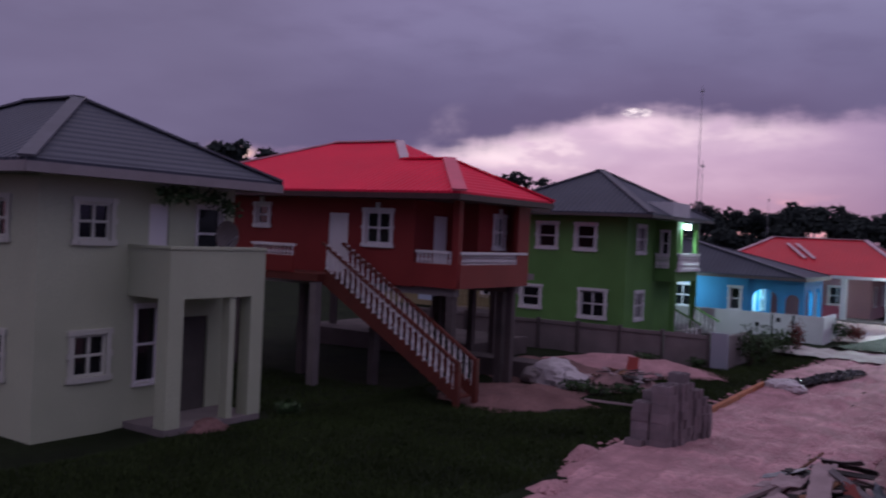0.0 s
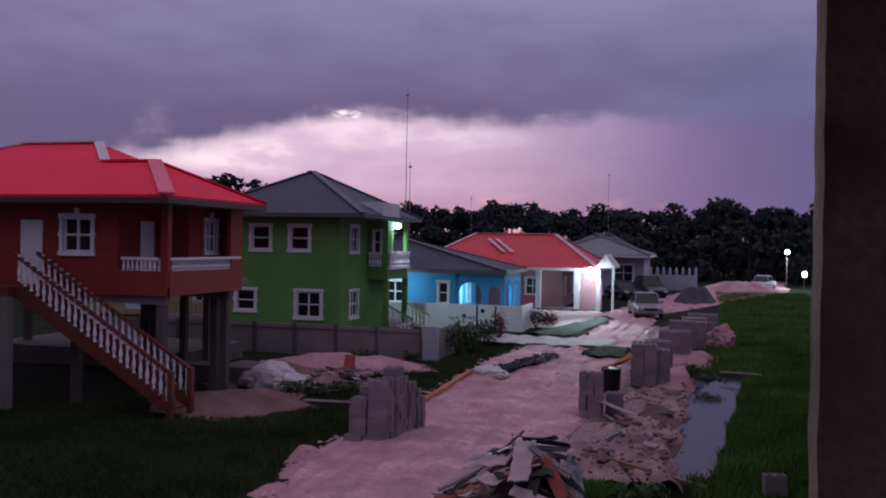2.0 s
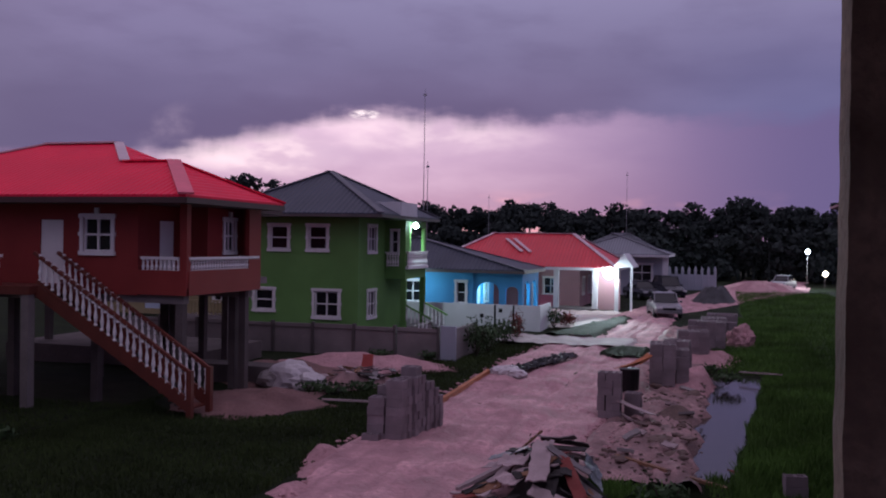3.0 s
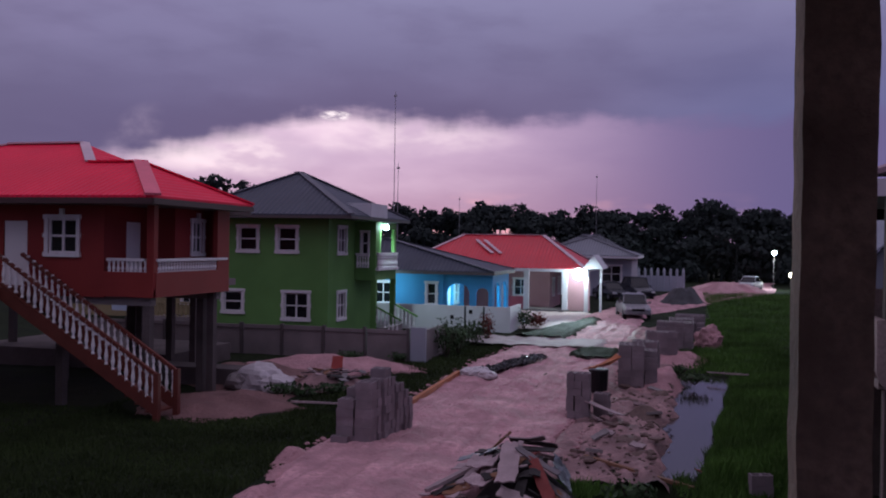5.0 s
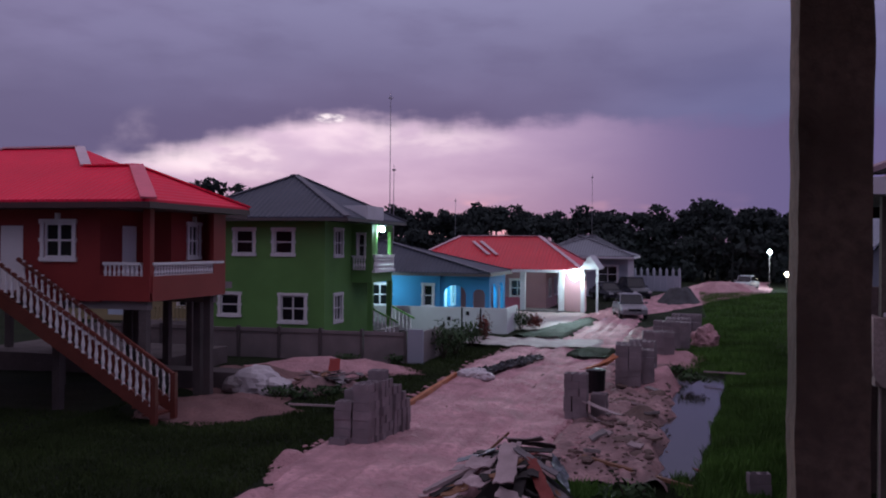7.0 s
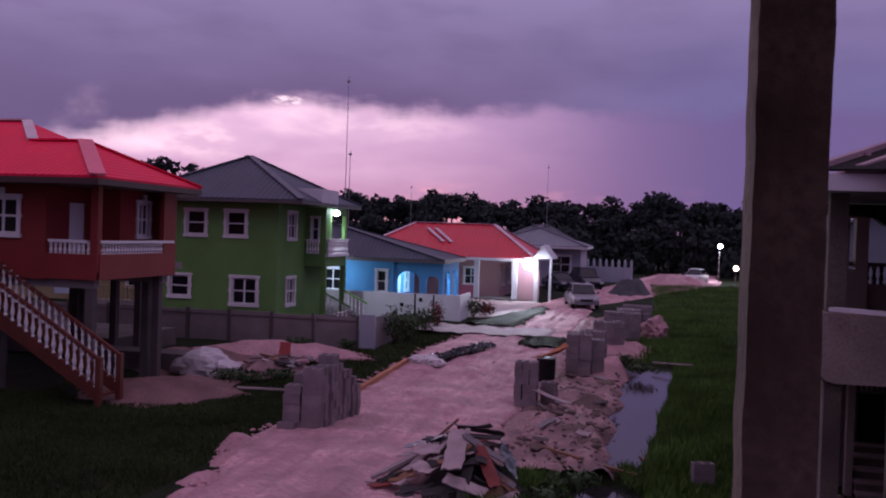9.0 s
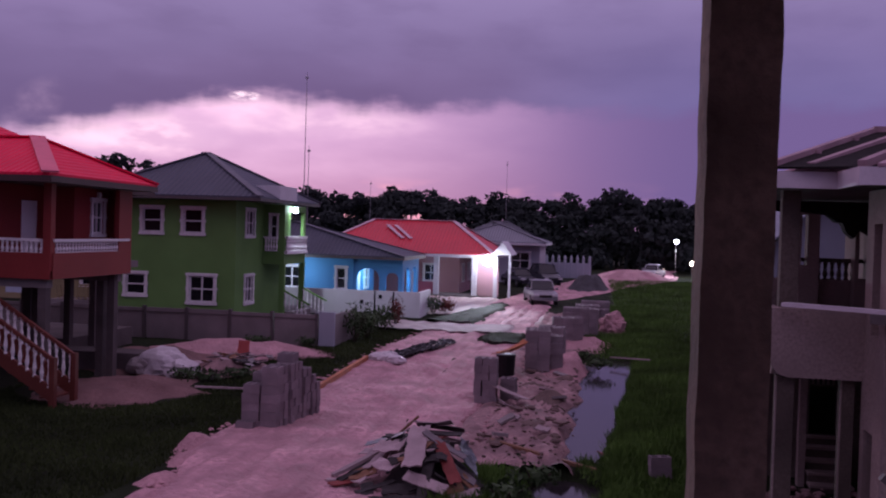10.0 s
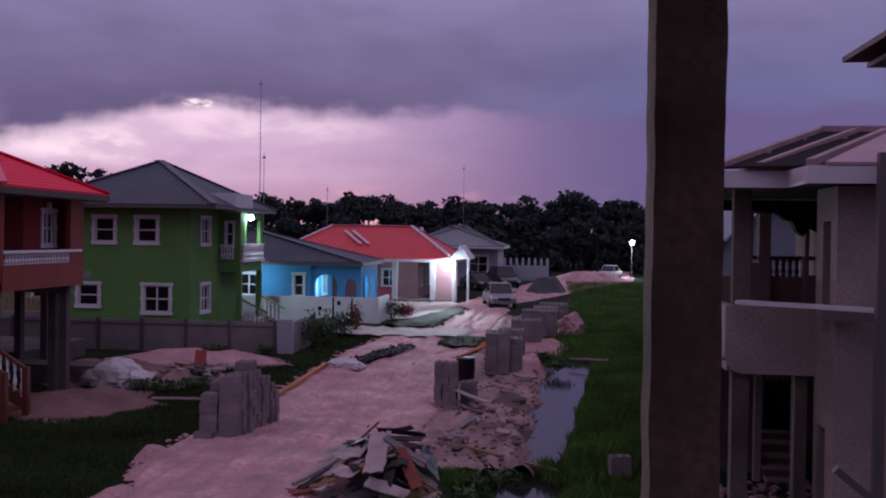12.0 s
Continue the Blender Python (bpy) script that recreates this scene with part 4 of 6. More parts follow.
BX0, BY0, BY1 = 2.42, 12.95, 17.0
# Darker copy of the render, with veranda and entry shade in its colour.
DARKR = mat("shaded_render", (0.125, 0.103, 0.088), 0.9, 0.45, 1.4, 24, 0.5, spec=0.1)
part("balcony_slab", box(B(), BX0 + 0.05, 5.6, 13.08, BY1, 2.68, 2.80), RENDERED, un)
part("parapet", prism_y(B(), [(BX0, 3.6), (BX0, 2.92), (BX0 + 0.04, 2.78), (BX0 + 0.12, 2.69), (BX0 + 0.24, 2.66), (UX, 2.66), (UX, 3.6)], BY0, BY0 + 0.12), RENDERED, un, "grey rendered balcony parapet")
part("parapet", box(B(), BX0, BX0 + 0.12, BY0 + 0.12, BY1 - 0.12, 2.86, 3.6), RENDERED, un)
pw = part("parapet", box(B(), BX0, 5.6, BY1 - 0.12, BY1, 2.80, 3.86), RENDERED, un)
balusters(pw, [(3.92 + 0.115 * i, BY1 - 0.06, 3.86) for i in range(6)], 0.30, 0.85, DARKR)
part("rail", box(B(), 3.5, 4.9, BY1 - 0.13, BY1 + 0.01, 4.16, 4.23), DARKR, pw)
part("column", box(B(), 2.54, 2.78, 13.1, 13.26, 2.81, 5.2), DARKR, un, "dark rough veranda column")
w = B()
pierced(w, "y", BY1 - 0.36, 0.22, 3.5, 3.86, 2.81, 5.2, [(3.56, 3.66, 4.1, 4.98)])
part("column", w, RENDERED, un, "pale veranda column with a slit")
w = B()
pierced(w, "y", BY1 - 0.36, 0.22, 4.44, 5.6, 2.81, 5.2, [(4.51, 4.64, 3.9, 4.9)])
part("wall", w, RENDERED, un, "pale end wall with a slit")
# Black outline joins the corner braces with the shaded beam overhead.
part("lintel", prism_y(B(), [(2.5, 5.2), (2.5, 5.02), (3.5, 5.02), (3.9, 4.98), (4.05, 4.86), (4.15, 4.84), (4.22, 4.68), (4.34, 4.58), (4.44, 4.74), (4.7, 4.60), (4.9, 4.60), (4.9, 5.2)], BY1 - 0.62, BY1 - 0.40), SHADEWOOD, un, "dark corner braces and shaded beam over the veranda opening")
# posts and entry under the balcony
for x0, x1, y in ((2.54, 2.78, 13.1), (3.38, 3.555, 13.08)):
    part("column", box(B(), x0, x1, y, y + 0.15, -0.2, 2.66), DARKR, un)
    # Thin lighter strip painted as the column's lit side edge.
    part("corner_bead", box(B(), x0 - 0.012, x0 + 0.012, y - 0.012, y, -0.2, 2.66), RENDERED, un)
part("column", rough_post(3.76, 3.88, 17.2, 17.36, -0.1, 2.68), RENDERED, un, "pale rough entry post")
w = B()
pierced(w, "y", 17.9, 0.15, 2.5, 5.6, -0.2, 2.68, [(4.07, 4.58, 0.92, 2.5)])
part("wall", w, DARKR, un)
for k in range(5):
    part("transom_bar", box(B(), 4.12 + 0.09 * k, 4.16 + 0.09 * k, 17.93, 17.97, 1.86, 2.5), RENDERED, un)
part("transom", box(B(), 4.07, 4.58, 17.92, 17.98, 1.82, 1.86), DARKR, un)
# Room shell behind the entry, its darkness put into the colour.
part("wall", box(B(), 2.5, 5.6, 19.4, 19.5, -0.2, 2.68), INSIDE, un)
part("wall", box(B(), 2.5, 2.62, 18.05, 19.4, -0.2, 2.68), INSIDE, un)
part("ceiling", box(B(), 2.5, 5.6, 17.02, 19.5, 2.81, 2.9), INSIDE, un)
# Step bodies take the shaded render, tread tops the lighter one.
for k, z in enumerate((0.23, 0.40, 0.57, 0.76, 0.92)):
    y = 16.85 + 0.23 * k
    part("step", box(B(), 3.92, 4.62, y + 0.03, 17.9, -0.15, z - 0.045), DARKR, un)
    part("tread", box(B(), 3.90, 4.64, y, y + 0.27 if k < 4 else 17.9, z - 0.045, z), RENDERED, un, "pale step edge")
# eaves and open roof
WF = mat("pale_eaves_board", (0.60, 0.55, 0.60), 0.6, 0.15, 1.5, 30, 0.15)
ez0, ez1 = 5.2, 5.42
for f in ((2.22, 3.16, 12.55, 12.62), (3.1, 3.16, 11.55, 12.55), (3.16, 11.6, 11.55, 11.62), (2.22, 2.28, 12.62, 17.6)):
    part("fascia_board", box(B(), *f, ez0, ez1), WF, un, "pale eaves board")
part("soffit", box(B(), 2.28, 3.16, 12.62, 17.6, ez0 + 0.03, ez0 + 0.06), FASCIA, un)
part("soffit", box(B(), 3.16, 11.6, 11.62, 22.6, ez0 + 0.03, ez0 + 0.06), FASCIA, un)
ROOFP = mat("pinkish_roof_sheet", (0.40, 0.24, 0.29), 0.6, 0.2, 0.6, 14, 0.15, ribs=0.3)
RAFT = mat("weathered_rafter", (0.36, 0.23, 0.26), 0.75, 0.3, 2.0, 30, 0.3)
AP = (4.2, 15.0, 6.24)
rf = B()
slab_poly(rf, [(3.3, 11.55, 5.46), (11.6, 11.55, 5.46), (11.6, 15.0, 6.24), (5.25, 15.0, 6.24)], 0.05)
slab_poly(rf, [(11.6, 15.0, 6.24), (11.6, 22.6, 5.46), (2.4, 22.6, 5.46), (4.6, 15.0, 6.22)], 0.05)
part("roof", rf, ROOFP, un, "unfinished pinkish roof sheeting")
for p, q in (((2.24, 12.58, 5.48), AP), ((2.8, 12.7, 5.50), (4.75, 15.0, 6.24)), ((3.3, 12.2, 5.50), (5.2, 15.0, 6.24))):
    part("rafter", bar(B(), p, q, 0.11, 0.10), RAFT, un, "bare hip rafter")
# Added dark sheet in place of the unlit roof between the rafters.
ud = B()
slab_poly(ud, [(2.27, 12.60, 5.475), (3.35, 12.25, 5.475), (5.3, 15.0, 6.235), (4.2, 15.0, 6.235)], 0.03)
part("ceiling_board", ud, SHADEWOOD, un, "added dark sheet closing the gaps between the open rafters")
part("ridge_board", box(B(), 4.2, 11.6, 14.95, 15.07, 6.18, 6.31), RAFT, un)
for k, t_ in ((0, 0.35), (0, 0.72), (1, 0.75)):
    x, y, z = lerp(((2.24, 12.58, 5.48), (2.8, 12.7, 5.50))[k], (AP, (4.75, 15.0, 6.24))[k], t_)
    part("strut", box(B(), x + 0.1, x + 0.17, y, y + 0.07, z - 0.22, z + 0.04), RAFT, un)

# scaffold beside it
sc = thing("scaffold", (4.4, 11.0, 0), "timber scaffold plank on a dark pole", "scaffold")
part("plank", bar(B(), (2.55, 12.78, 3.66), (5.2, 10.9, 3.66), 0.2, 0.05), WF, sc, "pale scaffold plank")
part("brace", bar(B(), (3.40, 11.28, 1.80), (4.4, 11.28, 1.0), 0.1, 0.09), FASCIA, sc, "dark slanting brace")
part("ledger", bar(B(), (3.42, 11.98, 3.575), (5.2, 10.7, 3.575), 0.1, 0.12), FASCIA, sc)
part("pole", bar(B(), (3.9, 11.34, -0.1), (3.9, 11.34, 5.55), 0.11, 0.11), FASCIA, sc)
part("pole", bar(B(), (5.15, 10.7, -0.1), (5.15, 10.7, 5.4), 0.11, 0.11), FASCIA, sc)

# pale house behind, seen through the veranda
pg = thing("pale_house", (9, 36, 0), "pale blue-grey gabled house beyond the veranda", "house")
PG = mat("pale_blue_paint", (0.22, 0.24, 0.30), 0.7, 0.12, 0.6, 28, 0.1)
walls(pg, PG, 6.0, 12.0, 33, 41, -0.1, 4.3)
gb = B()
slab_poly(gb, [(5.7, 32.6, 4.3), (7.6, 32.6, 5.9), (7.6, 41.4, 5.9), (5.7, 41.4, 4.3)], 0.08)
slab_poly(gb, [(7.6, 32.6, 5.9), (12.3, 32.6, 4.3), (12.3, 41.4, 4.3), (7.6, 41.4, 5.9)], 0.08)
part("roof", gb, mat("blue_grey_roof", (0.2, 0.22, 0.27), 0.5, 0.2, 0.6, 14, 0.1, ribs=0.25, rib_axis=1), pg)
gt = B()
v = [gt.verts.new(p) for p in ((6.0, 33.0, 4.3), (12.0, 33.0, 4.3), (7.6, 33.0, 5.75), (6.0, 33.15, 4.3), (12.0, 33.15, 4.3), (7.6, 33.15, 5.75))]
for f in ((0, 1, 2), (5, 4, 3), (0, 3, 4, 1), (1, 4, 5, 2), (2, 5, 3, 0)):
    gt.faces.new([v[i] for i in f])
part("gable", gt, PG, pg)
# tall house whose eaves corner shows above the half-built one
th = thing("tall_house", (14, 17, 0), "tall rendered house with boxed tiled eaves", "house")
walls(th, RENDERED, 9.25, 15, 23, 26.4, -0.1, 9.4)
er = B()
slab_poly(er, [(8.1, 22.2, 9.72), (16, 22.2, 9.72), (13.5, 24.6, 11.6), (11.3, 24.6, 11.6)], 0.15)
slab_poly(er, [(8.1, 27.0, 9.72), (8.1, 22.2, 9.72), (11.3, 24.6, 11.6)], 0.15)
slab_poly(er, [(16, 27.0, 9.72), (8.1, 27.0, 9.72), (11.3, 24.6, 11.6), (13.5, 24.6, 11.6)], 0.15)
slab_poly(er, [(16, 22.2, 9.72), (16, 27.0, 9.72), (13.5, 24.6, 11.6)], 0.15)
part("roof", er, mat("tiled_roof", (0.16, 0.11, 0.11), 0.7, 0.3, 1.2, 14, 0.3), th, "dark tiled roof")
part("soffit", box(B(), 8.7, 15.5, 22.6, 26.8, 9.38, 9.5), FASCIA, th, "dark boxed eaves")

# ---- far woods ----
def woods(name, trees, material, label, leaf, seed, per):
    rng = np.random.default_rng(seed)
    V, F = [], []
    nv = 0
    for (x, y, h, w) in trees:
        # trunk
        ang = np.arange(5) * 2 * np.pi / 5
        for z, r in ((-0.3, 0.25), (h * 0.75, 0.1)):
            V.append(np.stack([x + r * np.cos(ang), y + r * np.sin(ang), np.full(5, z)], 1))
        F += [(nv + i, nv + (i + 1) % 5, nv + 5 + (i + 1) % 5, nv + 5 + i) for i in range(5)]
        nv += 10
        n_cl = rng.integers(8, 14)
        for c in range(n_cl):
            a, rr = rng.uniform(0, 6.28), rng.uniform(0, 0.62) * w
            top = c < 4
            cz = h * (rng.uniform(0.72, 0.95) if top else rng.uniform(0.05, 0.8))
            cr = w * rng.uniform(0.22, 0.5)
            cc = np.array([x + rr * np.cos(a), y + rr * np.sin(a), cz])
            m = int(per * cr * cr)
            d = rng.normal(size=(m, 3))
            d /= np.linalg.norm(d, axis=1)[:, None]
            p = cc + d * (cr * rng.uniform(0.55, 1.1, (m, 1))) * [1, 1, 0.7]
            t1 = rng.normal(size=(m, 3))
            t1 /= np.linalg.norm(t1, axis=1)[:, None]
            t2 = np.cross(t1, d)
            t2 /= np.linalg.norm(t2, axis=1)[:, None] + 1e-6
            s = leaf * rng.uniform(0.6, 1.4, (m, 1))
            q = np.stack([p - t1 * s, p + t2 * s * 0.6, p + t1 * s, p - t2 * s * 0.6], 1).reshape(-1, 3)
            q[:, 2] = np.maximum(q[:, 2], 0.05)
            V.append(q)
            F += [tuple(range(nv + 4 * i, nv + 4 * i + 4)) for i in range(m)]
            nv += 4 * m
    me = bpy.data.meshes.new(name)
    me.from_pydata(np.concatenate(V).tolist(), [], F)
    me.materials.append(material)
    return tagged(new(name, me), label, "trees", kind="stuff")


rt = random.Random(11)
trees = []
for i in range(330):
    a = -1.05 + 1.5 * i / 329
    row = i % 3
    dist = (128, 138, 150)[row] + rt.uniform(-3, 3)
    h = (6.8, 10.0, 11.0)[row] + 2.4 * noise.noise((a * 9, 2, 0)) + rt.uniform(-1.2, 1.2) - 1.2 * math.exp(-((a + 0.12) / 0.1) ** 2)
    if i % 23 == 5:
        h += 1.3
    trees.append((math.sin(a) * dist * 1.12, math.cos(a) * dist, h, rt.uniform(2.4, 4.4)))
for k in range(46):
    a = -1.0 + 0.58 * k / 45
    trees.append((math.sin(a) * 102, math.cos(a) * 102, 10.0 - 9.0 * (a + 0.45) + rt.uniform(-1.8, 1.2), rt.uniform(2.4, 3.6)))
woods("far_woods", trees, LEAF, "dark wall of forest trees at the field's end", 0.38, 4, 46)

# ---- lamps ----
def led_lamp(x, y, z, watts, colour, radius, label, arm=None, emit=60.0, aim=None, cone=110):
    t = thing("floodlight", (x, y, z), label, "lamp")
    part("glass", lathe(B(), x, y, [(0.02, z - radius), (radius * 0.8, z - radius * 0.6), (radius, z), (radius * 0.8, z + radius * 0.6), (0.02, z + radius)], 12), glow_mat("led_glow", colour, emit), t, "glowing white lamp glass")
    part("housing", box(B(), x - radius * 1.1, x + radius * 1.1, y - 0.1, y + 0.3, z + radius * 1.02, z + radius * 1.02 + 0.06), METAL, t)
    if arm:
        part("arm", bar(B(), (x, y + 0.1, z + radius + 0.05), arm, 0.05), METAL, t)
    if aim:
        l = lamp("floodlight_beam", "SPOT", watts, colour, look((x, y - radius - 0.15, z - 0.05), aim), radius * 0.6)
        l.data.spot_size, l.data.spot_blend = radians(cone), 0.85
    else:
        l = lamp("floodlight_beam", "POINT", watts, colour, Matrix.Translation((x, y - radius - 0.12, z - 0.05)), radius)
    return t


led_lamp(-7.1, 62.0, 2.62, 10500, (0.78, 0.95, 1.0), 0.40, "dazzling white floodlight under the pink house's eaves", (-7.3, 62.7, 2.9), 40, (-3.2, 38, 1.9), 44)
# No lamp is known here; added to brighten the side porch wall.
led_lamp(-7.4, 63.7, 2.45, 22, (0.85, 0.96, 1.0), 0.2, "added white lamp that brightens the pink house's side porch", (-7.5, 63.9, 2.75), 40)
led_lamp(-13.98, 41.5, 5.28, 420, (0.72, 0.93, 1.0), 0.13, "small white lamp under the green house's eaves", (-13.98, 41.7, 5.45), 60, (-14.0, 46.8, 0.4), 120)
led_lamp(-12.6, 53.6, 2.55, 260, (0.35, 0.85, 1.0), 0.12, "cold white lamp inside the arched porch", (-12.6, 53.8, 2.75), 30)
led_lamp(-17.6, 50.7, 2.5, 130, (0.6, 0.9, 1.0), 0.10, "cold white lamp above a window", (-17.6, 51.25, 2.75), 25)
for x, y, z, hgt, r, warm in ((9.35, 108.0, 4.15, 4.5, 0.24, False), (11.6, 112.0, 1.6, 2.0, 0.3, True)):
    pole = thing("street_lamp", (x, y, 0), "street lamp glowing on a thin pole", "lamp")
    part("pole", lathe(B(), x, y + 0.5, [(0.05, -0.2), (0.035, hgt)], 8), FASCIA, pole)
    part("arm", bar(B(), (x, y + 0.5, hgt - 0.03), (x, y, z + r), 0.05), FASCIA, pole)
    part("glass", lathe(B(), x, y, [(0.05, z - r), (r * 0.8, z - r * 0.6), (r, z), (r * 0.8, z + r * 0.6), (0.05, z + r)], 12), glow_mat("street_glow", (1.0, 0.8, 0.6) if warm else (0.8, 0.93, 1.0), 12 if warm else 60), pole, "glowing lamp glass")
    if not warm:
        lamp("street_light", "POINT", 1600, (0.8, 0.95, 1.0), Matrix.Translation((x, y - r - 0.15, z)), r)

# ---- masts ----
for x, y, h in ((-22.3, 68, 16.5), (-22.15, 68.5, 10.9), (-11.8, 122, 14.2), (-29.5, 118, 11.0)):
    m_ = thing("radio_mast", (x, y, 0), "thin lattice radio mast against the sky", "mast")
    part("mast_pole", lathe(B(), x, y, [(0.045, -0.2), (0.02, h)], 6), METAL, m_)
    part("mast_head", box(B(), x - 0.12, x + 0.12, y - 0.04, y + 0.04, h - 0.5, h - 0.35), METAL, m_)

# ---- concrete block stacks ----
def block_mesh(hollow=True):
    bm = B()
    L, W, H = 0.195, 0.097, 0.097
    if not hollow:
        return box(bm, -L, L, -W, W, -H, H)
    xs = (-L, -0.165, -0.02, 0.02, 0.165, L)
    ys = (-W, -0.062, 0.062, W)
    for i in range(5):
        for j in range(3):
            if j == 1 and i in (1, 3):
                continue
            for z, flip in ((H, False), (-H, True)):
                q = [bm.verts.new((x, y, z)) for x, y in ((xs[i], ys[j]), (xs[i + 1], ys[j]), (xs[i + 1], ys[j + 1]), (xs[i], ys[j + 1]))]
                bm.faces.new(q[::-1] if flip else q)
    def side(a, b, c, d, inward):
        q = [bm.verts.new(p) for p in ((a, b, -H), (c, d, -H), (c, d, H), (a, b, H))]
        bm.faces.new(q[::-1] if inward else q)
    side(-L, -W, L, -W, False), side(L, -W, L, W, False), side(L, W, -L, W, False), side(-L, W, -L, -W, False)
    for x0, x1 in ((xs[1], xs[2]), (xs[3], xs[4])):
        side(x0, ys[1], x1, ys[1], True), side(x1, ys[1], x1, ys[2], True), side(x1, ys[2], x0, ys[2], True), side(x0, ys[2], x0, ys[1], True)
    bmesh.ops.remove_doubles(bm, verts=bm.verts, dist=1e-5)
    return bm


BM_ = bpy.data.meshes.new("block")
_b = block_mesh()
_b.to_mesh(BM_)
_b.free()
BM_.materials.append(BLOCK)
rb = random.Random(5)


def block_stack(cx, cy, layout, turn, label, missing=0.0, loose=1.0):
    """layout: rows of (x0, y0, nx, ny, layers) in the stack's own metres; blocks of 0.4 x 0.2 x 0.2."""
    z0 = max(ground_z(cx, cy), -0.02) + 0.03
    st = thing("block_stack", (cx, cy, z0), label, "block stack", "stacks of concrete blocks")
    st.rotation_euler.z = radians(turn)
    for x0, y0, nx, ny, nz in layout:
        for k in range(nz):
            for i in range(nx):
                for j in range(ny):
                    inner = 0 < i < nx - 1 and 0 < j < ny - 1 and k < nz - 1
                    if inner or (k == nz - 1 and rb.random() < missing):
                        continue
                    o = new("block", BM_)
                    o.parent = st
                    o.location = (x0 + 0.4 * i + 0.2 + rb.uniform(-0.012, 0.012) * loose, y0 + 0.205 * j + 0.1 + rb.uniform(-0.012, 0.012) * loose, 0.1 + 0.198 * k)
                    o.rotation_euler.z = radians(rb.gauss(0, 1.6 * loose) + rb.choice((0, 180)))


GS = "stack of grey hollow concrete blocks beside the sand road"
block_stack(-7.55, 18.95, [(-0.03, -0.12, 1, 1, 1), (0.03, 0.10, 1, 2, 5), (0.05, 0.55, 1, 3, 6), (0.45, 0.13, 1, 3, 7), (0.51, 0.80, 1, 3, 7), (0.42, 1.02, 1, 2, 8), (0.54, 1.46, 1, 2, 6), (0.57, 1.90, 1, 1, 5), (0.10, 1.20, 1, 3, 6), (0.60, 2.12, 1, 1, 4)], -4, GS, 0.0, 1.8)
block_stack(-2.38, 23.8, [(0, 0, 1, 3, 6), (0.42, 0.02, 1, 3, 5)], 92, GS, 0.0, 1.5)
block_stack(-2.45, 24.4, [(0.1, 0, 1, 2, 3)], -6, GS)
block_stack(-2.05, 29.3, [(0, 0, 2, 6, 7), (0.82, 0.2, 1, 5, 6)], 4, GS, 0.2)
block_stack(-1.75, 32.6, [(0, 0, 2, 6, 6)], -3, GS, 0.3)
block_stack(-1.5, 36.5, [(0, 0, 3, 6, 6), (-0.5, 0.2, 1, 4, 4)], 5, GS, 0.3)
block_stack(-1.3, 41.6, [(0, 0, 4, 6, 6)], -2, GS, 0.2)
block_stack(-0.8, 46.2, [(0, 0, 3, 8, 5), (1.25, 0.3, 1, 5, 4)], 2, GS, 0.3)
block_stack(-0.6, 52.0, [(0, 0, 4, 7, 4)], 0, GS, 0.3)
block_stack(1.2, 17.35, [(0, 0, 1, 1, 2)], 14, "two grey concrete blocks on the grass")

# ---- scrap pile by the road ----
def bent_sheet(w, l, bend, crumple, seed, thick=0.012, nx=5, ny=8):
    bm = B()
    top, bot = [], []
    for j in range(ny + 1):
        for i in range(nx + 1):
            x, y = (i / nx - 0.5) * w, (j / ny - 0.5) * l
            if i in (0, nx) or j in (0, ny):
                x += 0.16 * w * noise.noise((i * 1.7, j * 1.7, seed))
                y += 0.07 * l * noise.noise((j * 1.3, i * 2.7, seed + 3))
            z = bend * (y / l) ** 2 * l + crumple * noise.noise((x * 6, y * 5, seed))
            top.append(bm.verts.new((x, y, z + thick)))
            bot.append(bm.verts.new((x, y, z)))
    n = nx + 1
    for j in range(ny):
        for i in range(nx):
            q = [j * n + i, j * n + i + 1, (j + 1) * n + i + 1, (j + 1) * n + i]
            bm.faces.new([top[k] for k in q])
            bm.faces.new([bot[k] for k in q[::-1]])
    rim = [i for i in range(n)] + [j * n + nx for j in range(1, ny + 1)] + [ny * n + i for i in range(nx - 1, -1, -1)] + [j * n for j in range(ny - 1, 0, -1)]
    for a, b in zip(rim, rim[1:] + rim[:1]):
        bm.faces.new((top[a], bot[a], bot[b], top[b]))
    return bm


def scrap(parent, name, bm, material, at, rx, ry, rz, label=""):
    bmesh.ops.transform(bm, matrix=pose(*at, rx, ry, rz), verts=bm.verts)
    return part(name, bm, material, parent, label)


SCRAPRED = mat("faded_red_sheet", (0.21, 0.036, 0.030), 0.7, 0.3, 3, 25, 0.2)
PALEBOARD = mat("pale_board", (0.50, 0.38, 0.39), 0.8, 0.4, 3, 30, 0.3, per_piece=0.75)
GREYSHEET = mat("grey_zinc_sheet", (0.15, 0.17, 0.19), 0.35, 0.3, 3, 30, 0.2, metal=0.25)
CHAR = mat("charred_board", (0.03, 0.025, 0.025), 0.8, 0.4, 4, 30, 0.4)
def mound_z(x, y):
    """The scrap mound's surface: steep at the back, running out towards the road."""
    r = math.hypot((x + 2.75) / (0.95 if x > -2.75 else 1.75), (y - 16.4) / (0.9 if y > 16.4 else 1.9))
    return 0.66 * (1 - smooth(r, 0.30, 1.0))


# Filler mound; its black colour stands for shade between the scrap pieces.
heap("scrap_mound", -2.85, 16.2, 1.05, 1.2, 0.55, CHAR, "dark mound under the scrap, black for the shaded gaps", "dirt heap", seed=8, rough=0.4)
pile = thing("scrap_pile", (-3.1, 15.6, 0), "heap of broken boards and torn zinc sheets", "scrap pile")
rs_ = random.Random(23)


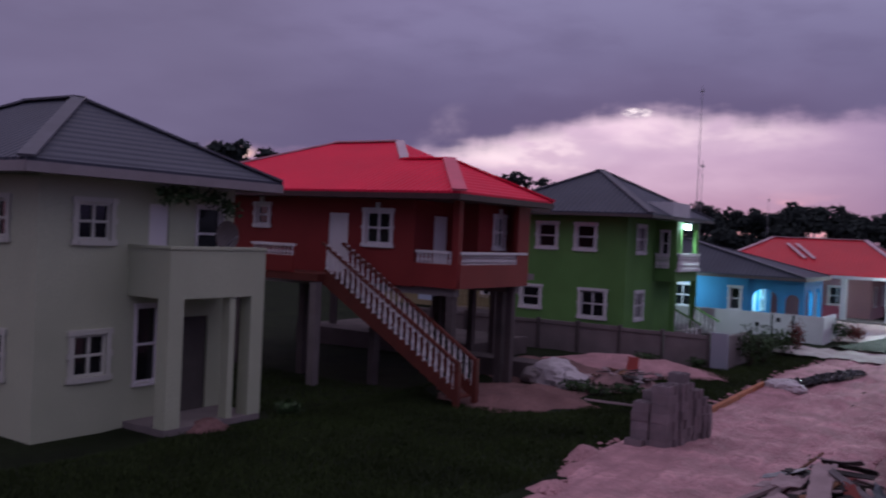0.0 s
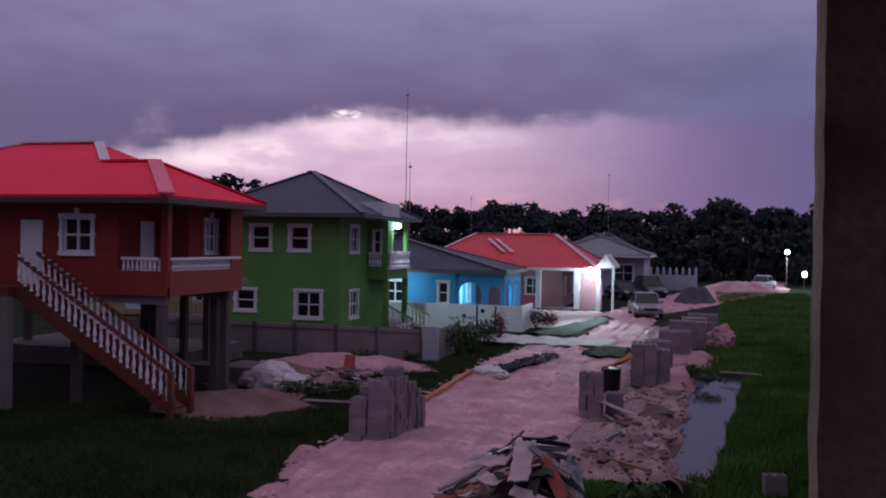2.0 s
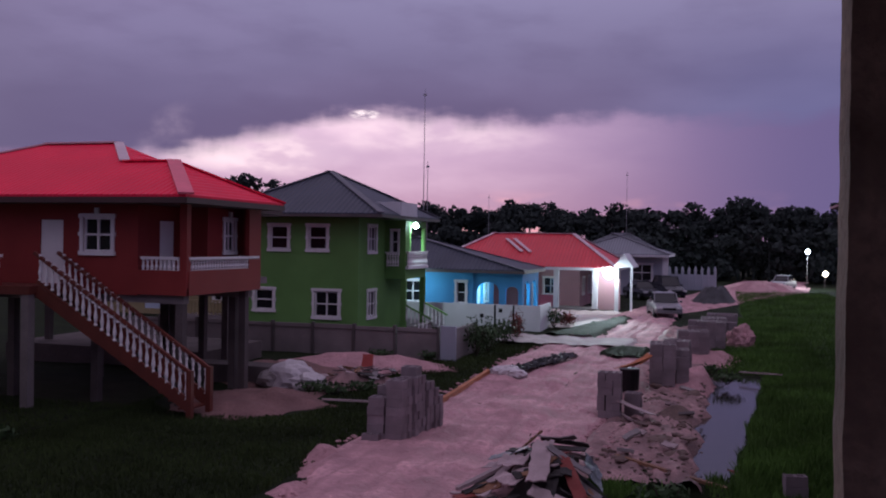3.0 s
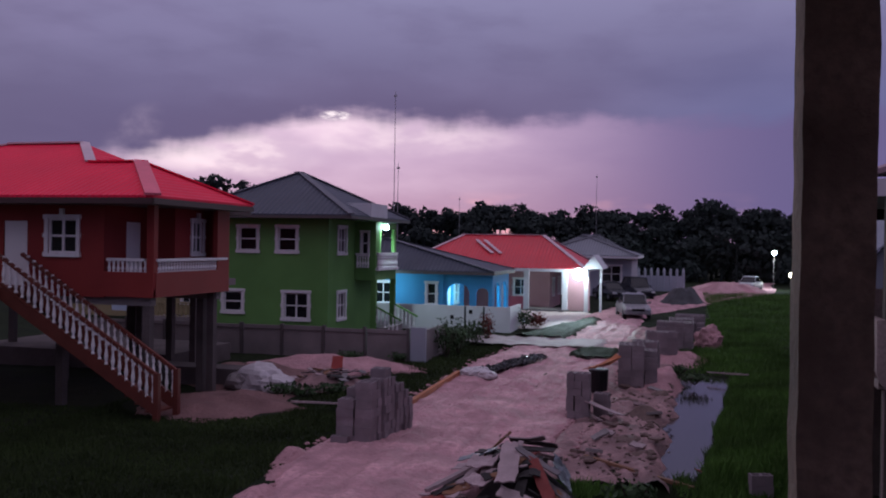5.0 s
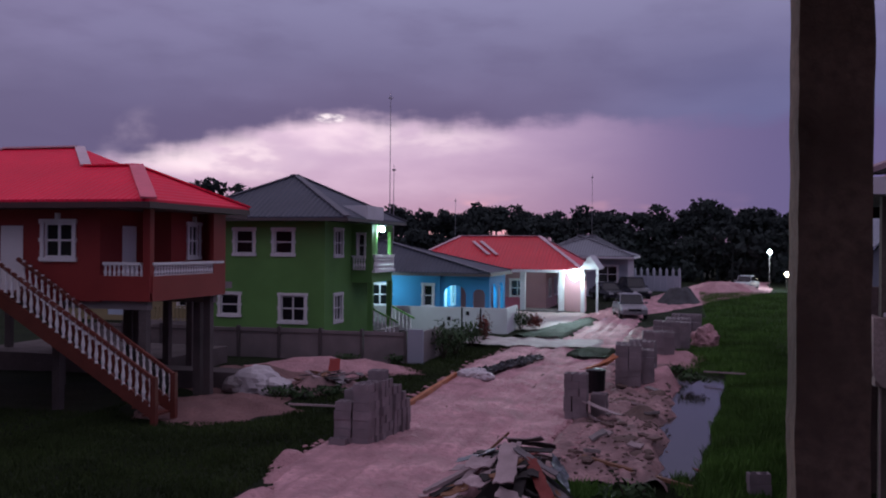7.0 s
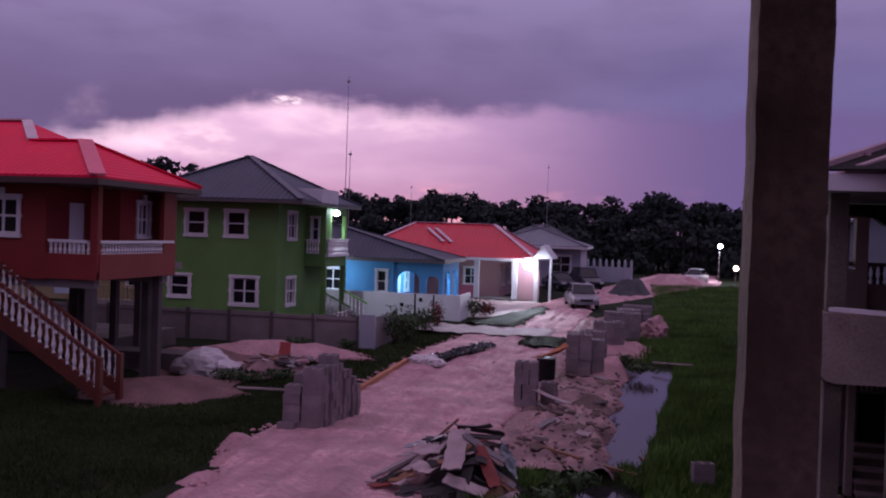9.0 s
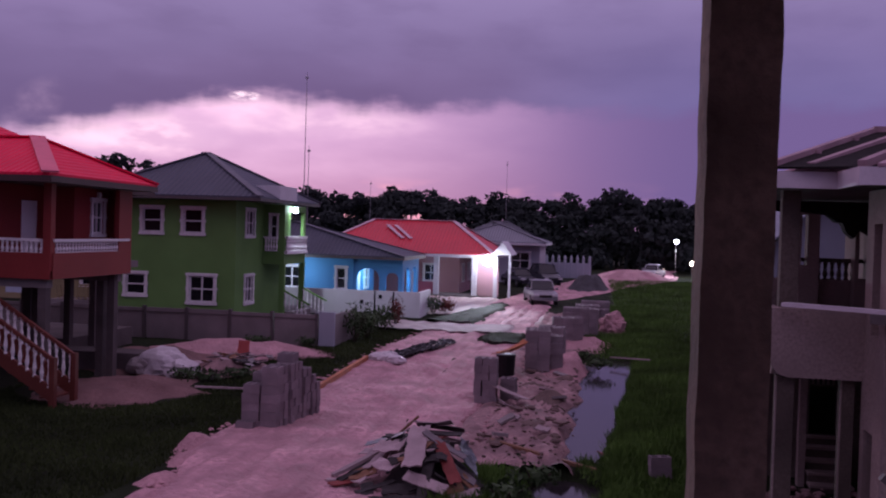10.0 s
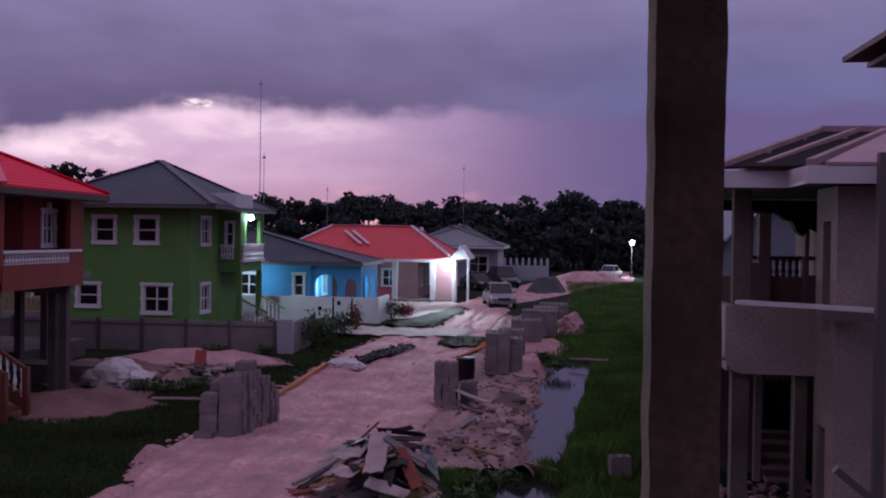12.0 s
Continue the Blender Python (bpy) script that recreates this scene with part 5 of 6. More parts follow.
def lay(name, w, l, x, y, turn, material, label="", lift=0.05, bend=0.05, crumple=0.03, thick=0.02, tip=0.0, roll=0.0):
    """Lays a torn board or sheet on the mound, following its slope."""
    gx = (mound_z(x + 0.15, y) - mound_z(x - 0.15, y)) / 0.3
    gy = (mound_z(x, y + 0.15) - mound_z(x, y - 0.15)) / 0.3
    up = Vector((-gx * 0.6, -gy * 0.75, 1)).normalized()
    bm = bent_sheet(w, l, bend, crumple, rs_.randint(1, 999), thick, 6, 9)
    m = Matrix.Translation((x, y, mound_z(x, y) + lift)) @ Vector((0, 0, 1)).rotation_difference(up).to_matrix().to_4x4() @ pose(0, 0, 0, tip, roll, turn)
    bmesh.ops.transform(bm, matrix=m, verts=bm.verts)
    return part(name, bm, material, pile, label)


for k in range(44):
    a, rr = rs_.uniform(0, 6.28), rs_.random() ** 0.6
    x, y = -3.0 + 1.15 * rr * math.cos(a), 15.85 + 1.35 * rr * math.sin(a)
    m_ = SCRAPRED if k % 15 == 3 else rs_.choice((PALEBOARD, PALEBOARD, PALEBOARD, CHAR, CHAR, CHAR, CHAR, SHEET, TIMBER))
    lay(rs_.choice(("board", "panel", "offcut")), rs_.uniform(0.10, 0.30), rs_.uniform(0.35, 0.95), x, y, rs_.choice((rs_.gauss(-50, 12), rs_.gauss(85, 14), rs_.gauss(5, 12))), m_,
        lift=rs_.uniform(0.0, 0.09), bend=rs_.uniform(-0.05, 0.12), crumple=rs_.uniform(0.02, 0.07), tip=rs_.gauss(0, 6), roll=rs_.gauss(0, 7))
lay("board", 0.15, 0.95, -4.02, 15.75, -52, PALEBOARD, "pale broken beam", 0.16, 0.02, 0.01, 0.06)
lay("board", 0.22, 0.85, -3.92, 15.62, -55, CHAR, "charred board", 0.10)
lay("red_offcut", 0.22, 0.5, -4.15, 15.3, -40, SCRAPRED, "faded red offcut", 0.08)
lay("zinc_sheet", 0.30, 0.78, -3.62, 16.3, 84, GREYSHEET, "dented grey zinc sheet", 0.13, 0.12, 0.03, 0.012)
lay("panel", 0.34, 0.55, -3.42, 15.75, 70, PALEBOARD, "torn pale panel", 0.14, 0.25, 0.06)
lay("panel", 0.26, 0.5, -3.4, 15.35, 60, PALEBOARD, "torn pale panel", 0.12, 0.2, 0.06)
lay("long_board", 0.36, 1.25, -2.92, 15.55, 3, PALEBOARD, "long pale weathered board", 0.16, 0.02, 0.015, 0.025)
lay("red_sheet", 0.24, 0.95, -2.36, 15.5, 36, SCRAPRED, "faded red metal sheet", 0.14, 0.05, 0.03, 0.012, roll=-12)
lay("zinc_sheet", 0.46, 0.85, -2.10, 16.25, 12, GREYSHEET, "dented grey zinc sheet", 0.16, 0.1, 0.04, 0.012, roll=14)
lay("charred_panel", 0.30, 1.0, -2.75, 16.45, 88, CHAR, "charred panel", 0.13)
lay("charred_panel", 0.26, 0.9, -2.7, 16.75, 92, CHAR, "charred panel", 0.20)
lay("curled_panel", 0.26, 0.72, -2.85, 16.72, 86, PALEBOARD, "pale curled panel", 0.24, 0.3, 0.04)
lay("curled_panel", 0.18, 0.8, -2.6, 17.0, 95, PALEBOARD, "pale curled panel", 0.28, 0.2, 0.03)
lay("shiny_sheet", 0.20, 0.24, -2.25, 16.95, 60, SHEET, "shiny crumpled metal scrap", 0.30, 0.1, 0.04, 0.01)
part("stick", bar(B(), (-3.55, 16.35, 0.62), (-3.12, 16.75, 1.02), 0.035), TIMBER, pile)

# ---- roadside: mud bank, clods, boards, bags ----
strip("mud_bank", lambda y: road_right(y) - 0.5, lambda y: -0.2 + 0.4 * noise.noise((2, y * 0.6, 8)) + 0.25 * noise.noise((2, y * 1.9, 8)), 17.5, 52, 0.12, 26, 0.10, MUD, "churned sandy mud bank between road and drain", 0.17, category="mud", drop=0.32)


def clod(seed):
    bm = B()
    bmesh.ops.create_icosphere(bm, subdivisions=2, radius=1)
    for v in bm.verts:
        v.co *= 1 + 0.45 * noise.noise(v.co * 1.3 + Vector((seed, 0, 0)))
        v.co.z *= 0.45
    return bm


def scatter_mesh(name, items, material, label, category):
    """Many small lumps too small to tell apart, as one object."""
    V, F = [], []
    for k, (x, y, z, r, sd) in enumerate(items):
        bm = clod(sd)
        o = len(V)
        V += [(x + v.co.x * r, y + v.co.y * r, z + v.co.z * r) for v in bm.verts]
        F += [tuple(o + v.index for v in f.verts) for f in bm.faces]
        bm.free()
    me = bpy.data.meshes.new(name)
    me.from_pydata(V, [], F)
    me.materials.append(material)
    return tagged(new(name, me), label, category, kind="stuff")


rc = random.Random(3)
DARKMUD = mat("dark_mud_clod", (0.15, 0.10, 0.088), 0.9, 0.4, 3, 20, 0.5)
it = []
for k in range(260):
    y = 17.8 + 16 * rc.random() ** 1.3
    x = rc.uniform(-2.4, -0.3)
    it.append((x, y, ground_z(-3, y) + 0.12 + 0.08 * noise.noise((x * 0.9, y * 0.5, 4)), rc.uniform(0.015, 0.06) * (2.2 if rc.random() < 0.08 else 1), rc.randint(0, 60)))
for x, y, r, h in ((-1.75, 23.0, 0.62, 0.20), (-1.25, 21.4, 0.60, 0.17), (-0.8, 20.3, 0.5, 0.14), (-1.95, 19.0, 0.42, 0.13), (-0.9, 24.9, 0.7, 0.2), (-1.5, 26.8, 0.6, 0.2), (-0.7, 28.2, 0.5, 0.16)):
    heap("mud_lump", x, y, r, r * 0.8, h * 0.6 + 0.08, DARKMUD, "dark wet mud turned up on the sandy bank", "mud", seed=int(y * 7), rough=0.9)
scatter_mesh("mud_clods", it, DARKMUD, "dark crumbled mud clods on the bank", "mud")
it = []
for k in range(500):
    y = rc.uniform(12, 40)
    e = rc.choice((0, 1, 1))
    x = (road_left(y) if e == 0 else road_right(y)) + rc.gauss(0.2 if e == 0 else -0.1, 0.10 if e == 0 else 0.35)
    it.append((x, y, ground_z(min(x, -3), y) + 0.06, rc.uniform(0.02, 0.08), rc.randint(0, 60)))
scatter_mesh("sand_lumps", it, SAND2, "pale sand lumps along the road's rims", "sand")
it = []
for k in range(120):
    x, y = rc.uniform(2.9, 4.7), rc.uniform(15.2, 16.9)
    it.append((x, y, ground_z(x, y) + rc.uniform(0.0, 0.08), rc.uniform(0.03, 0.11), rc.randint(0, 60)))
scatter_mesh("entry_rubble", it, MUD, "broken rubble before the half-built entry", "rubble")
for x, y, r, h in ((-7.85, 17.5, 0.42, 0.20), (-7.55, 16.4, 0.36, 0.14), (-7.3, 14.9, 0.4, 0.16), (-7.1, 13.9, 0.4, 0.15)):
    heap("sand_ridge", x, y, r, r * 1.5, h, SAND2, "low crumbled sand ridge at the road's edge", seed=int(y * 3), rough=0.5)
sm = B()
bmesh.ops.create_icosphere(sm, subdivisions=4, radius=0.72)
for v_ in sm.verts:
    n_ = v_.co.normalized()
    v_.co *= 1 + 0.34 * noise.noise(n_ * 1.7 + Vector((3, 0, 0))) + 0.20 * noise.noise(n_ * 4.5) + 0.10 * noise.noise(n_ * 11)
    v_.co = Vector((0.95 + v_.co.x * 0.95, 43.4 + v_.co.y, max(v_.co.z * 1.0, -0.25) + 0.20))
solo("sand_mound", sm, SAND2, "pale pink crumbled sand heap beside the block stacks", "sand heap")
heap("sand_mound", -0.9, 31.2, 1.5, 2.2, 0.4, SAND2, "low sandy spoil on the bank", seed=5, rough=0.5)
heap("sand_mound", -0.6, 37.5, 1.7, 2.6, 0.4, SAND2, "low sandy spoil on the bank", seed=6, rough=0.5)
heap("dark_mound", -0.3, 77.0, 1.9, 3.6, 1.25, mat("dark_gravel", (0.06, 0.06, 0.065), 0.9, 0.4, 2, 14, 0.8), "dark mound of crushed stone beside the road", "stone heap", seed=9)
heap("sand_mound", 4.5, 100, 4.5, 7, 0.9, SAND2, "wide pale sand bank at the road's end", seed=12)
# sand round the stilts and the rubble in front of the garden wall
heap("sand_apron", -12.4, 22.7, 2.3, 2.5, 0.22, SHADESAND, "brownish sand at the foot of the stair, darkened for shade", seed=15, rough=0.6)
heap("sand_mound", -12.2, 31.0, 3.4, 1.9, 0.36, SAND2, "long pale sand heap along the garden wall", seed=16, rough=0.35)
heap("sand_mound", -13.9, 27.5, 2.4, 2.4, 0.42, SHADESAND, "brownish sand heap beneath the red house, darkened for shade", seed=18, rough=0.4)
solo("concrete_slab", box(B(), -25, -16.8, 27.3, 31.5, -0.1, 0.62), SHADECONC, "low grey concrete slab behind the stilts", "slab")
solo("concrete_ring", box(B(), -16.6, -13.3, 25.4, 26.4, -0.1, 0.55), SHADECONC, "low grey concrete footing wall", "footing")


def bag(x, y, z, r, material, label, seed, category="bag", sx=1.0, sz=0.75):
    bm = B()
    bmesh.ops.create_icosphere(bm, subdivisions=3, radius=r)
    for v in bm.verts:
        n_ = v.co.normalized()
        v.co *= 1 + 0.28 * noise.noise(n_ * 2.0 + Vector((seed, 0, 0))) + 0.10 * noise.noise(n_ * 6 + Vector((seed, 3, 0)))
        v.co.x *= sx
        v.co.z = max(v.co.z * sz, -r * 0.3)
        v.co += Vector((x, y, z + r * 0.3))
    o = solo("plastic_bag", bm, material, label, category)
    return o


bag(-12.6, 25.6, 0.0, 0.58, PLASTIC, "pale bulging plastic sack by the stilts", 4, sx=1.3, sz=1.0)
bag(-11.9, 25.3, 0.0, 0.45, PLASTIC, "pale crumpled sack by the stilts", 6, sx=1.4)
bag(-13.2, 25.5, 0.0, 0.5, CONC, "grey lumpy sack by the stilts", 9)
for k, (x, y) in enumerate(((-7.15, 30.3), (-6.75, 30.1), (-6.4, 29.8), (-6.85, 30.7))):
    bag(x, y, 0.05, 0.26, PLASTIC, "pale crumpled plastic bag beside the road", 11 + k, sx=1.3)
tp = bent_sheet(0.7, 5.2, 0.0, 0.22, 31, 0.02, 10, 44)
bmesh.ops.transform(tp, matrix=pose(-6.12, 33.2, 0.17, 0, 0, -13), verts=tp.verts)
solo("black_tarpaulin", tp, BLACKP, "crumpled shiny black plastic sheet on the verge", "tarpaulin")
rub = thing("rubble_pile", (-11.0, 27.2, 0), "heap of broken boards and rubble in grass", "rubble pile")
rr_ = random.Random(8)
for k in range(24):
    x, y = rr_.gauss(-10.95, 0.5), rr_.gauss(27.2, 0.8)
    scrap(rub, rr_.choice(("board", "panel", "offcut")), bent_sheet(rr_.uniform(0.12, 0.35), rr_.uniform(0.4, 1.1), rr_.uniform(0, 0.15), 0.03, 80 + k, 0.025, 3, 4), rr_.choice((PALEBOARD, PALEBOARD, CHAR, TIMBER, SHEET)), (x, y, 0.12 + 0.3 * math.exp(-((x + 10.95) ** 2 + (y - 27.2) ** 2))), rr_.uniform(-12, 18), rr_.uniform(-14, 14), rr_.uniform(0, 180))
scrap(rub, "red_board", bent_sheet(0.36, 0.6, 0.0, 0.01, 99, 0.03, 3, 4), RED, (-11.4, 28.9, 0.42), 40, 5, 20, "dark red board")
heap("rubble_mound", -11.0, 27.0, 1.3, 1.6, 0.34, MUD, "low dirt mound under the rubble", "dirt heap", seed=20, rough=0.5)
for a, b_, w_, h_, m_, lab in (((-7.3, 24.0, 0.12), (-7.5, 30.3, 0.12), 0.12, 0.14, REDWOOD, "long orange timber along the road's edge"),
                               ((-10.5, 23.2, 0.10), (-9.0, 23.35, 0.10), 0.06, 0.05, PALEBOARD, "thin pale stick lying on the grass"),
                               ((-2.0, 19.1, 0.14), (0.2, 17.7, 0.0), 0.10, 0.06, TIMBER, "muddy plank lying into the drain"),
                               ((0.75, 33.8, 0.10), (2.1, 33.0, 0.18), 0.06, 0.05, PALEBOARD, "thin pale stick on the drain's bank")):
    solo("timber", bar(B(), a, b_, w_, h_), m_, lab, "timber")
for k in range(14):
    x, y = rc.uniform(-2.2, -0.5), rc.uniform(18.6, 30)
    sl = bent_sheet(rc.uniform(0.14, 0.34), rc.uniform(0.2, 0.5), 0.0, 0.02, 300 + k, rc.uniform(0.03, 0.07), 3, 4)
    bmesh.ops.transform(sl, matrix=pose(x, y, ground_z(-3, y) + 0.15, rc.gauss(0, 14), rc.gauss(0, 14), rc.uniform(0, 180)), verts=sl.verts)
    solo("rubble_shard", sl, (CONC, DARKMUD, PALEBOARD)[k % 3], ("broken grey concrete shard in the mud", "dark muddy shard on the bank", "pale broken board end in the mud")[k % 3], "rubble")
bd = bent_sheet(0.52, 1.15, 0.03, 0.01, 51, 0.02, 4, 8)
bmesh.ops.transform(bd, matrix=pose(-2.05, 23.8, 0.34, 12, 12, 62), verts=bd.verts)
solo("board", bd, PALEBOARD, "pale flat board tipped against the mud bank", "board")
bn = lathe(B(), -2.55, 28.0, [(0.22, 0.0), (0.28, 0.1), (0.30, 0.75), (0.32, 0.78), (0.26, 0.80)], 14)
solo("black_bin", bn, BLACKP, "black plastic bin beside the block stack", "bin")
for k in range(4):
    ob_ = bent_sheet(0.2, 0.9, 0.1, 0.02, 60 + k, 0.02, 3, 5)
    bmesh.ops.transform(ob_, matrix=pose(-2.6 + 0.13 * k, 28.2 + 0.2 * k, 0.84 + 0.04 * k, 14, 8 * k - 10, -60 + 14 * k), verts=ob_.verts)
    solo("orange_board", ob_, REDWOOD, "orange board laid across the black bin", "board")
rd = bent_sheet(0.16, 0.34, 0.2, 0.05, 70, 0.02, 3, 4)
bmesh.ops.transform(rd, matrix=pose(0.4, 19.5, -0.12, 0, 8, 60), verts=rd.verts)
solo("red_scrap", rd, SCRAPRED, "red scrap floating in the drain", "scrap")

# ---- crossings of the verge ----
strip("driveway", lambda y: -10.6, lambda y: -3.3 + 0.3 * noise.noise((4, y, 2)), 39.9, 43.4, 0.15, 40, 0.17, mat("worn_concrete", (0.40, 0.345, 0.335), 0.9, 0.3, 1.0, 14, 0.5), "worn sandy concrete drive across the verge", 0.04, category="driveway")
strip("drive_apron", lambda y: -11.5, lambda y: -6.6 + 0.04 * (y - 48), 48.5, 62, 0.3, 20, 0.10, mat("pale_sand_apron", (0.50, 0.40, 0.38), 0.9, 0.25, 1, 12, 0.5), "pale sandy forecourt of the pink house", 0.06, category="road")
strip("grass_island", lambda y: -8.3 + 0.17 * (y - 43.6), lambda y: -5.4 + 0.05 * (y - 43.6) + 0.2 * noise.noise((1, y, 5)), 43.6, 56, 0.25, 16, 0.24, SOIL, "dark overgrown verge between the drives", 0.10, category="grass")
strip("grass_patch", lambda y: -4.9 + 0.3 * abs(y - 38) ** 1.2, lambda y: -2.5, 36.4, 39.8, 0.2, 14, 0.22, SOIL, "dark weedy patch at the road's side", 0.10, category="grass")

# ---- bushes along the plots ----
def bush(x, y, h, w, material, label, seed, n=420):
    rng = np.random.default_rng(seed)
    th_ = thing("bush", (x, y, 0), label, "bush", "bushes by the plot walls")
    for k in range(5):
        a = 1.2566 * k + seed
        part("stem", bar(B(), (x, y, -0.05), (x + w * 0.6 * math.cos(a), y + w * 0.6 * math.sin(a), h * 0.7), 0.03), BARK, th_)
    d = rng.normal(size=(n, 3))
    d /= np.linalg.norm(d, axis=1)[:, None]
    lump = np.array([1 + 0.5 * noise.noise(Vector(v) * 1.6 + Vector((seed, 0, 0))) for v in d])[:, None]
    p = np.array([x, y, h * 0.55]) + d * lump * rng.uniform(0.35, 1.0, (n, 1)) * [w, w, h * 0.5]
    t1 = rng.normal(size=(n, 3))
    t1 /= np.linalg.norm(t1, axis=1)[:, None]
    t2 = np.cross(t1, d)
    s_ = rng.uniform(0.05, 0.11, (n, 1))
    V = np.stack([p - t1 * s_, p + t2 * s_ * 0.5, p + t1 * s_, p - t2 * s_ * 0.5], 1).reshape(-1, 3)
    V[:, 2] = np.maximum(V[:, 2], 0.03)
    me = bpy.data.meshes.new("foliage")
    me.from_pydata((V - np.array([x, y, 0])).tolist(), [], [tuple(range(4 * i, 4 * i + 4)) for i in range(n)])
    me.materials.append(material)
    o = new("foliage", me)
    o.parent = th_


for k, (x, y, h, w, m_, lab) in enumerate(((-9.2, 35.0, 1.5, 0.7, LEAF2, "straggly green bush beside the plot wall"), (-9.1, 36.6, 1.2, 0.6, LEAF2, "low green bush beside the plot wall"),
                                            (-9.4, 38.4, 1.3, 0.8, LEAF2, "leafy green bush beside the plot wall"), (-9.2, 40.0, 1.1, 0.6, LEAF2, "low green bush beside the plot wall"),
                                            (-9.0, 41.6, 1.35, 0.45, LEAFRED, "reddish upright bush beside the white wall"), (-8.5, 48.8, 1.1, 0.7, LEAF2, "low dark bush at the white wall's corner"),
                                            (-7.9, 49.6, 0.8, 0.6, LEAFRED, "small reddish bush by the forecourt"))):
    bush(x, y, h, w, m_, lab, 30 + k)

# ---- parked vehicles ----
def car(x, y, turn, paint, label, L=4.4, W=1.72, H=1.42, suv=False):
    c = thing("car", (x, y, 0), label, "car")
    M = pose(x, y, 0.12, 0, 0, turn)
    def loft(secs):
        """secs: (y, half width, z0, z1) from front to back."""
        bm = B()
        rings = []
        for yy, hw, z0, z1 in secs:
            r = min(0.12, (z1 - z0) * 0.3)
            pts = ((-hw, z0), (hw, z0), (hw * 1.02, z0 + (z1 - z0) * 0.5), (hw - r * 0.5, z1 - r * 0.3), (hw - r * 1.6, z1), (-hw + r * 1.6, z1), (-hw + r * 0.5, z1 - r * 0.3), (-hw * 1.02, z0 + (z1 - z0) * 0.5))
            rings.append([bm.verts.new((px, yy, pz)) for px, pz in pts])
        for p, q in zip(rings, rings[1:]):
            for k in range(8):
                bm.faces.new((p[k], p[(k + 1) % 8], q[(k + 1) % 8], q[k]))
        bm.faces.new(rings[0][::-1])
        bm.faces.new(rings[-1])
        bmesh.ops.recalc_face_normals(bm, faces=bm.faces)
        bmesh.ops.transform(bm, matrix=M, verts=bm.verts)
        return bm
    h = W / 2
    belt = 0.95 if suv else 0.82
    body = part("body", loft([(-L / 2, h * 0.82, 0.32, 0.55), (-L / 2 + 0.12, h * 0.94, 0.22, 0.68), (-L / 2 + 0.9, h, 0.2, belt - 0.02), (-L * 0.16, h, 0.2, belt), (L * 0.30, h, 0.2, belt + 0.03), (L / 2 - 0.1, h * 0.95, 0.24, belt), (L / 2, h * 0.86, 0.34, belt - 0.2)]), paint, c)
    cab = L * (0.42 if suv else 0.34)
    part("glasshouse", loft([(-L * 0.20, h * 0.88, belt - 0.05, belt + 0.03), (-L * 0.08, h * 0.80, belt - 0.03, H - 0.06), (cab - L * 0.12, h * 0.79, belt - 0.03, H - 0.05), (cab, h * 0.86, belt - 0.03, belt + 0.1)]), GLASS, c, "dark car glass")
    part("roof_panel", loft([(-L * 0.085, h * 0.74, H - 0.07, H - 0.02), (0.1, h * 0.78, H - 0.06, H + 0.03), (cab - L * 0.1, h * 0.74, H - 0.07, H - 0.01)]), paint, c)
    def loc(bm):
        bmesh.ops.transform(bm, matrix=M, verts=bm.verts)
        return bm
    part("grille", loc(box(B(), -h * 0.45, h * 0.45, -L / 2 - 0.02, -L / 2 + 0.1, 0.42, 0.56)), BLACKP, body)
    part("bumper", loc(box(B(), -h * 0.9, h * 0.9, -L / 2 - 0.05, -L / 2 + 0.15, 0.22, 0.36)), paint, body)
    for s_ in (-1, 1):
        part("headlight", loc(box(B(), s_ * h * 0.7 - 0.17, s_ * h * 0.7 + 0.17, -L / 2 - 0.015, -L / 2 + 0.2, 0.5, 0.64)), mat("headlight_lens", (0.6, 0.6, 0.62), 0.15, 0.1, 3, 20, 0.0), c)
        part("mirror", loc(box(B(), s_ * (h + 0.09) - 0.09, s_ * (h + 0.09) + 0.09, -L * 0.15, -L * 0.15 + 0.08, belt, belt + 0.13)), paint, c)
        part("pillar", loc(bar(B(), (s_ * h * 0.86, -L * 0.19, belt), (s_ * h * 0.77, -L * 0.085, H - 0.03), 0.06)), paint, c)
        for yy in (-L * 0.31, L * 0.30):
            wb = B()
            R0, n = 0.33, 18
            prof = ((0.0, 0.02), (0.2, 0.03), (0.24, 0.0), (R0, 0.02), (R0 + 0.01, 0.1), (R0, 0.2), (0.1, 0.2))
            rings = [[wb.verts.new((s_ * (h + 0.02 - d_), yy + r_ * math.cos(6.2832 * k / n), 0.22 + r_ * math.sin(6.2832 * k / n))) for k in range(n)] for r_, d_ in ((max(r_, 0.01), d_) for r_, d_ in prof)]
            for p, q in zip(rings, rings[1:]):
                for k in range(n):
                    wb.faces.new((p[k], p[(k + 1) % n], q[(k + 1) % n], q[k]))
            wh = part("wheel", loc(wb), TYRE, c)
            part("rim", loc(box(B(), s_ * (h + 0.012) - 0.012, s_ * (h + 0.012) + 0.012, yy - 0.13, yy + 0.13, 0.09, 0.35)), METAL, wh)
    return c


car(-3.35, 60.0, 12, SILVER, "silver saloon car parked on the sand road")
car(-4.3, 82.0, 24, DARKCAR, "dark off-road car parked before the grey house", 4.6, 1.85, 1.8, True)
car(-6.3, 79.0, 30, DARKCAR, "dark car parked in the pink house's drive", 4.2, 1.7, 1.42)
car(6.6, 104.5, -20, mat("white_car_paint", (0.38, 0.38, 0.40), 0.3, 0.08, 2, 20, 0.0), "white car at the road's far end", 4.4, 1.75, 1.45)

